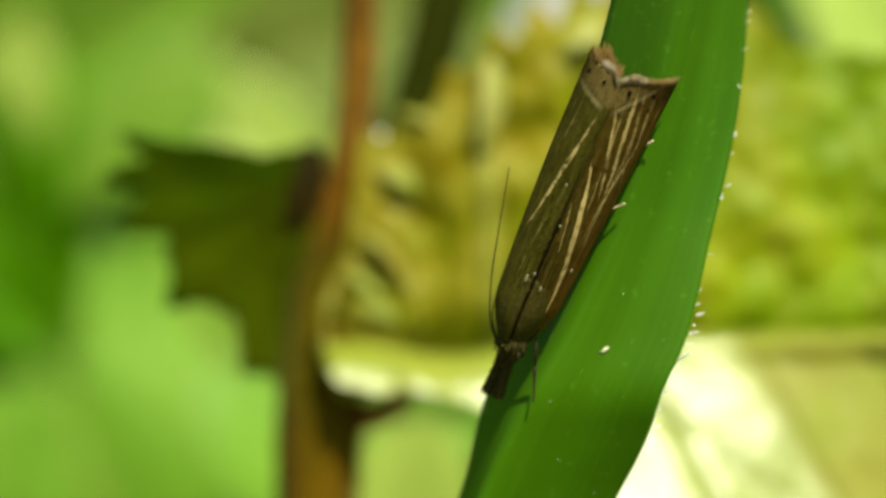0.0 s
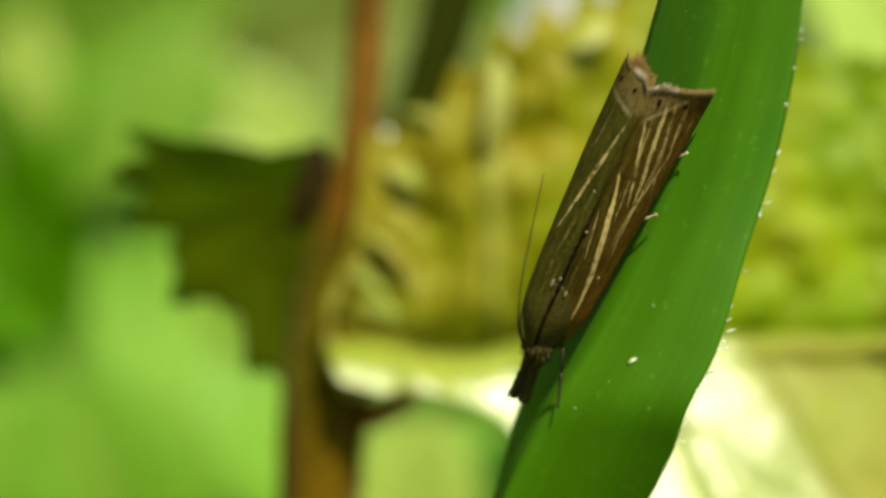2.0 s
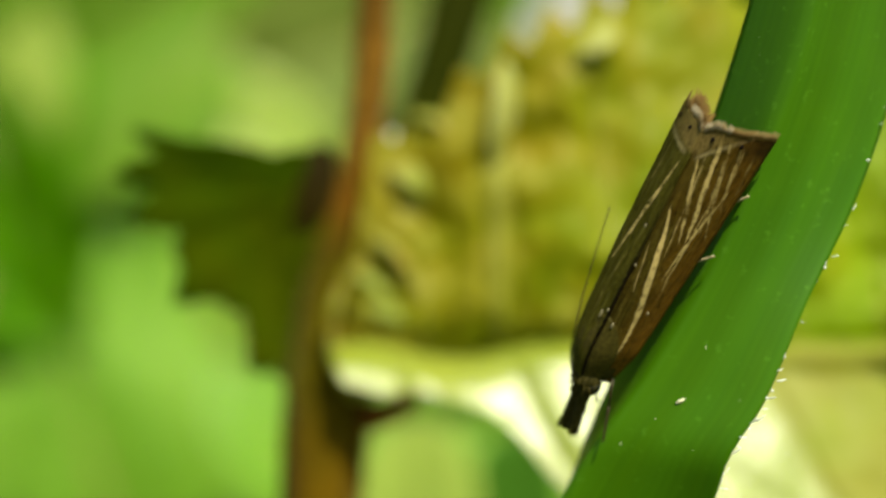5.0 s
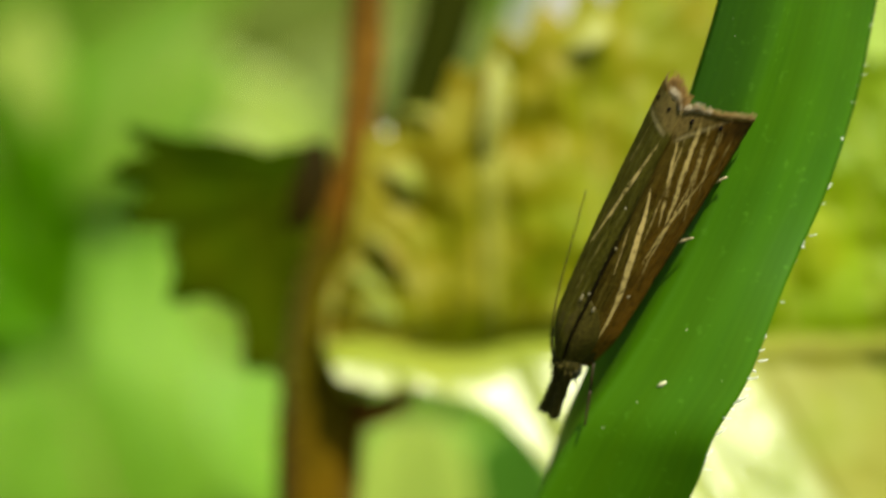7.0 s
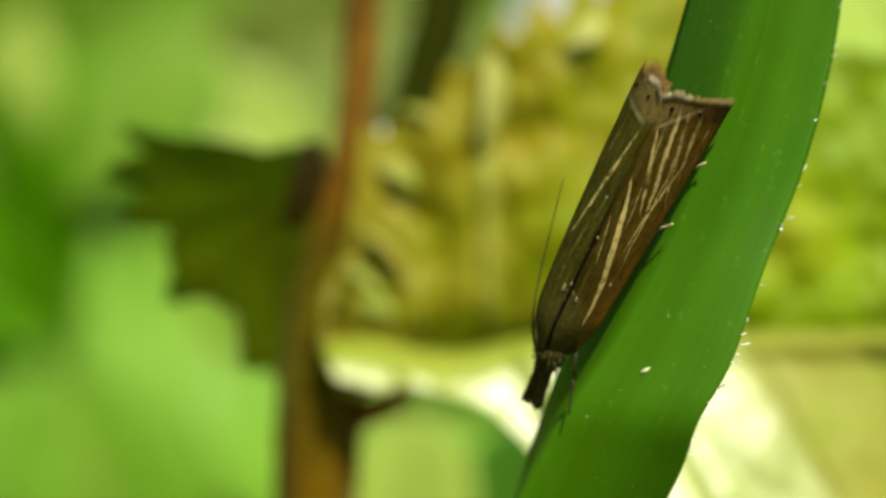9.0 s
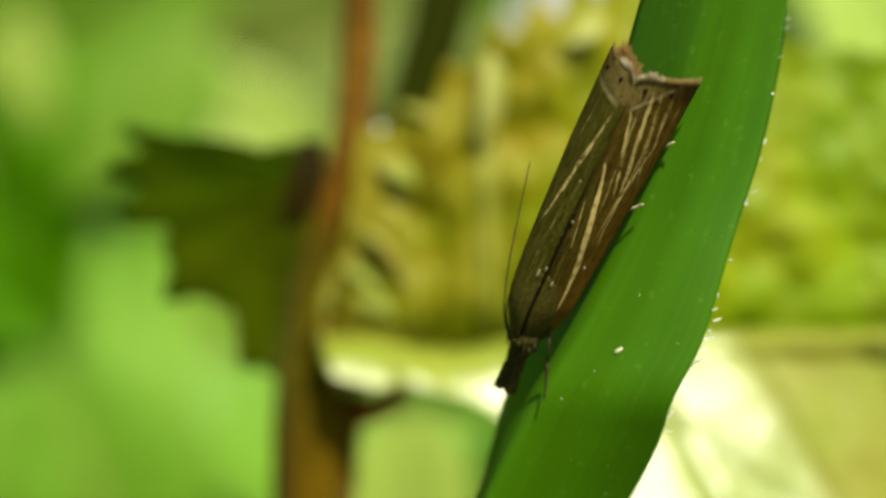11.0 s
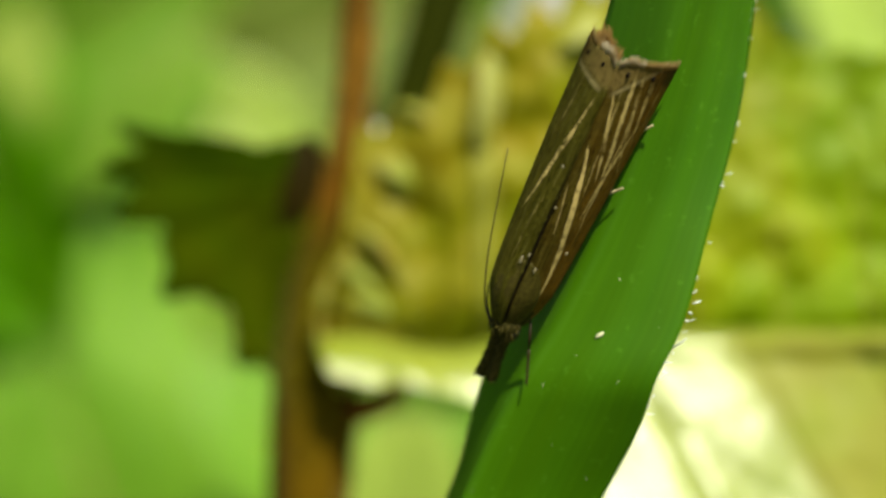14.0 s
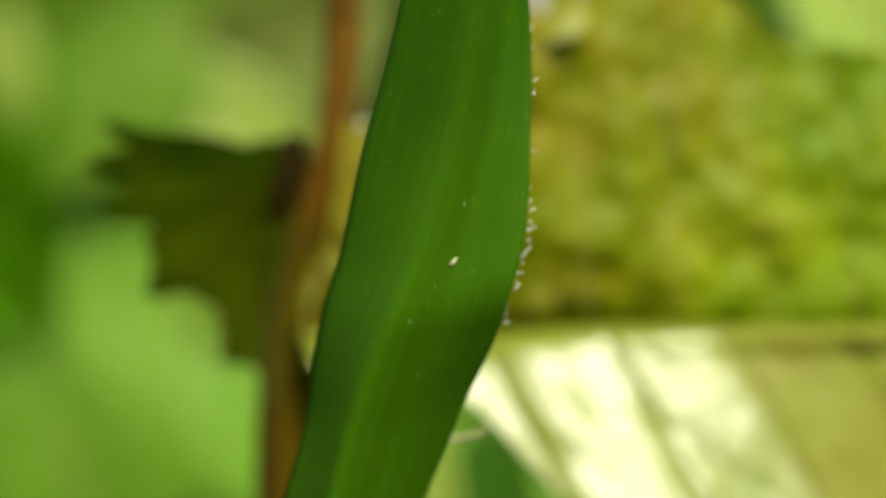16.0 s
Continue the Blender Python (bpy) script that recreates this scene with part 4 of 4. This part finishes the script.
def legs(body):
    """Six legs: hip, knee, ankle, toe (mm, in the moth's space); each turns about its hip."""
    made = []
    plan = (("foreleg", (0.28, 0.45, -0.85), (0.60, 0.31, -1.15), (0.96, -0.62, -1.15), (1.40, -1.75, -1.1), LEG_DARK),
            ("foreleg", (-0.4, 0.2, -1.2), (-0.6, -0.2, -1.7), (-0.4, -0.7, -2.1), (-0.2, -1.3, -2.4), LEG_DARK),
            ("midleg", (0.45, 0.9, -1.4), (0.65, 2.2, -1.6), (0.80, 4.95, -1.90), (1.38, 5.56, -2.02), LEG),
            ("midleg", (-0.45, 0.9, -1.4), (-0.9, 2.2, -1.9), (-0.9, 3.8, -2.2), (-0.8, 4.9, -2.4), LEG),
            ("hindleg", (0.4, 1.5, -1.5), (0.6, 3.6, -1.6), (0.88, 7.2, -2.10), (1.36, 7.82, -2.26), LEG),
            ("hindleg", (-0.4, 1.5, -1.5), (-0.9, 3.6, -1.9), (-0.95, 6.0, -2.3), (-0.8, 7.3, -2.4), LEG))
    for name, hip, knee, ankle, toe, mat in plan:
        h = Vector(hip)
        pts = [Vector(p) - h for p in (hip, knee, ankle, toe)]
        thin = 0.48 if name == "foreleg" else 0.85
        leg = part(name, tube([pts[0], pts[0].lerp(pts[1], 0.5), pts[1]], [r * thin for r in (0.15, 0.17, 0.11)], 8), mat, body)
        part("tibia", tube([pts[1], pts[1].lerp(pts[2], 0.5), pts[2]], [r * thin for r in (0.10, 0.105, 0.085)], 8), mat, leg)
        bm = tube([pts[2].lerp(pts[3], k / 10) for k in range(11)], [0.055 - 0.002 * k + 0.007 * (k % 2) for k in range(11)], 7)
        tube([pts[2], pts[2] + (pts[3] - pts[2]).orthogonal().normalized() * 0.16 + (pts[3] - pts[2]) * 0.25], [0.04, 0.012], 6, bm)
        part("tarsus", bm, mat, leg)
        leg.location = h * MM
        made.append(leg)
    return made


# Sway of the blade: seconds, place of its pivot (mm), turn (degrees).
SWAY = [
    (0, 5.75, 55.00, 151.71, 0.0, 0.0, 0.0),
    (0.5, 5.47, 54.90, 151.89, 0.9, -1.0, 1.8),
    (1, 6.01, 54.78, 151.64, 0.0, 0.7, -2.4),
    (1.5, 6.59, 54.84, 151.41, -1.5, 2.2, -6.3),
    (2, 6.70, 54.99, 151.40, -1.9, 2.4, -6.5),
    (2.5, 6.78, 54.99, 151.38, -2.1, 2.4, -7.1),
    (3, 7.56, 54.87, 150.82, -3.0, 4.2, -11.9),
    (3.5, 7.57, 54.95, 150.88, -3.8, 4.4, -12.7),
    (4, 8.37, 54.90, 150.30, -6.0, 5.9, -18.1),
    (4.2, 8.53, 54.90, 150.24, -6.3, 6.1, -18.9),
    (6.3, 8.43, 54.85, 150.26, -6.7, 6.5, -20.1),
    (6.5, 8.31, 54.85, 150.36, -6.7, 6.5, -19.8),
    (7, 8.01, 54.87, 150.61, -5.5, 5.8, -16.7),
    (7.5, 7.94, 54.75, 150.68, -5.1, 5.9, -16.8),
    (8, 7.75, 54.74, 150.78, -4.8, 5.4, -15.3),
    (8.5, 7.62, 54.76, 150.86, -4.6, 5.2, -14.7),
    (9, 7.42, 54.83, 150.97, -4.0, 4.7, -13.4),
    (9.2, 7.41, 54.84, 151.00, -4.0, 4.6, -13.0),
    (11.3, 6.31, 54.75, 151.72, -1.5, 2.3, -6.1),
    (11.5, 6.26, 54.71, 151.80, -1.4, 2.4, -6.4),
    (12, 5.71, 54.60, 152.08, -0.3, 0.9, -2.4),
    (12.5, 5.17, 54.90, 152.53, 0.1, -0.8, 2.1),
    (13, 5.52, 54.74, 152.30, -0.1, 0.2, -0.2),
    (13.5, 5.74, 54.74, 152.19, -0.1, 0.7, -1.4),
    (14, 5.80, 54.72, 152.10, -0.8, 0.9, -2.0),
    (14.5, 5.35, 54.88, 152.34, -0.2, -0.4, 0.9),
    (14.7, 4.45, 54.93, 152.81, 0.7, -2.0, 5.6),
    (14.8, 4.11, 54.95, 152.94, 1.1, -2.6, 7.6),
    (15, 2.98, 55.01, 153.55, 2.4, -5.2, 14.0),
    (15.2, 2.12, 54.97, 153.95, 3.6, -7.5, 16.7),
    (15.3, 1.69, 54.98, 154.15, 4.6, -9.2, 18.7),
    (15.4, 1.01, 54.98, 154.27, 5.6, -11.1, 20.9),
    (15.5, 0.72, 54.98, 154.39, 6.0, -11.7, 21.6),
    (15.6, 0.45, 54.98, 154.33, 6.0, -11.7, 21.6),
    (15.7, -0.04, 54.98, 154.56, 6.0, -11.7, 21.6),
    (15.8, 0.23, 54.98, 154.41, 6.0, -11.7, 21.6),
    (15.9, -0.07, 54.98, 154.66, 6.0, -11.7, 21.6),
    (16, 0.74, 54.98, 154.23, 6.0, -11.7, 21.6),
]

# The moth's seat on the blade, then its own way once it lets go.
MOTH_REST = pose(-3.65 * MM, -0.55 * MM, -4.86 * MM, 98.8, 25.5, -15.8)
MOTH_FREE = [
    (15.3, -1.96, 54.28, 149.33, 105.3, 30.7, -10.6),
    (15.4, -5.66, 53.85, 149.37, 66.5, 48.7, -82.2),
    (15.5, -5.60, 54.43, 150.60, 48.5, 49.1, -119.5),
    (15.6, -6.20, 54.93, 150.17, 74.0, 22.9, -121.1),
    (15.7, -1.44, 66.00, 143.95, -1.7, 52.0, 99.3),
    (15.8, -1.72, 66.00, 144.74, -0.8, 82.0, 99.3),
    (15.9, -4.23, 66.00, 142.36, 61.6, 48.3, -164.5),
    (16, -3.14, 66.00, 139.29, 101.3, -11.8, 174.3),
]


# How far the wings open as the moth drops: seconds, degrees.
SPREAD = [(0, 0), (15.6, 0), (15.7, 48), (15.8, 62), (15.9, 50), (16, 30)]

# How far the abdomen bends down: seconds, degrees.
BEND = [(0, 0), (15.3, 0), (15.4, 2), (15.5, 4), (15.6, 14), (15.7, 10), (15.8, 8), (16, 0)]

# Turns of single limbs as the moth scrambles off: which limb, seconds, degrees.
SCRAMBLE = [
    (0, 15.3, -15, -6, 22), (0, 15.4, 38, 3, 36), (0, 15.5, 46, 8, 30), (0, 15.6, 29, 19, -8), (0, 16, 0, 0, 0),
    (2, 15.5, -79, 61, 31), (2, 15.6, -6, 44, 103), (2, 15.8, 0, 0, 30), (2, 16, 0, 0, 0),
    (3, 15.3, 158, -28, 23), (3, 15.35, 80, -14, 12), (3, 15.4, 0, 0, 0), (3, 16, 0, 0, 0),
    (4, 15.3, 49, 0, -30), (4, 15.4, -52, 24, 20), (4, 15.5, -18, 32, 71), (4, 15.6, -25, 34, 63), (4, 15.8, 0, 0, 30), (4, 16, 7, 5, 69),
    (5, 15.4, -1, 4, 27), (5, 15.5, 3, 6, 44), (5, 15.6, -15, 7, 27), (5, 16, 0, 0, 0),
    (6, 15.3, 101, 7, 40), (6, 15.4, 38, 58, -92), (6, 15.5, 4, -13, -83), (6, 15.6, -29, -60, -73), (6, 15.8, 0, 0, -20), (6, 16, 0, 0, 0),
]


def placed(row):
    t, x, y, z, rx, ry, rz = row
    return t, pose(x * MM, y * MM, z * MM, rx, ry, rz)


ground()
hedge()
far_leaves()
canes()
bronze_leaf()
lobed_leaf()
blade = grass_blade()
insect, feeler, wings, abdomen = moth()
limbs = legs(insect)


def eased(rows):
    """Rows with steps set in between wherever a turn is large."""
    out = [rows[0]]
    for t, m in rows[1:]:
        t0, m0 = out[-1]
        q0, q1 = m0.to_quaternion(), m.to_quaternion()
        if q0.dot(q1) < 0:
            q1.negate()
        if 2 * math.acos(min(1.0, abs(q0.dot(q1)))) > radians(70):
            for f in (1 / 3, 2 / 3):
                out.append((t0 + (t - t0) * f, Matrix.LocRotScale(m0.translation.lerp(m.translation, f), q0.slerp(q1, f), None)))
        out.append((t, m))
    return out


def motions():
    sway = [placed(r) for r in SWAY]
    walk(blade, sway)
    walk(insect, eased([(t, m @ MOTH_REST) for t, m in sway if t <= 15.2] + [placed(r) for r in MOTH_FREE]))
    for side, wing in wings:
        walk(wing, [(t, pose(0, 0, 0, 0, -side * (a if side > 0 else 0.5 * a), 0)) for t, a in SPREAD])
    at = abdomen.location.copy()
    walk(abdomen, [(t, pose(*at, -a, 0, 0)) for t, a in BEND])
    for k, limb in enumerate([*limbs, feeler]):
        turns = [r for r in SCRAMBLE if r[0] == k]
        if turns:
            at = limb.location.copy()
            still = Matrix.Translation(at)
            walk(limb, eased([(0, still), (15.2, still)] + [(t, pose(*at, rx, ry, rz)) for _, t, rx, ry, rz in turns]))


motions()
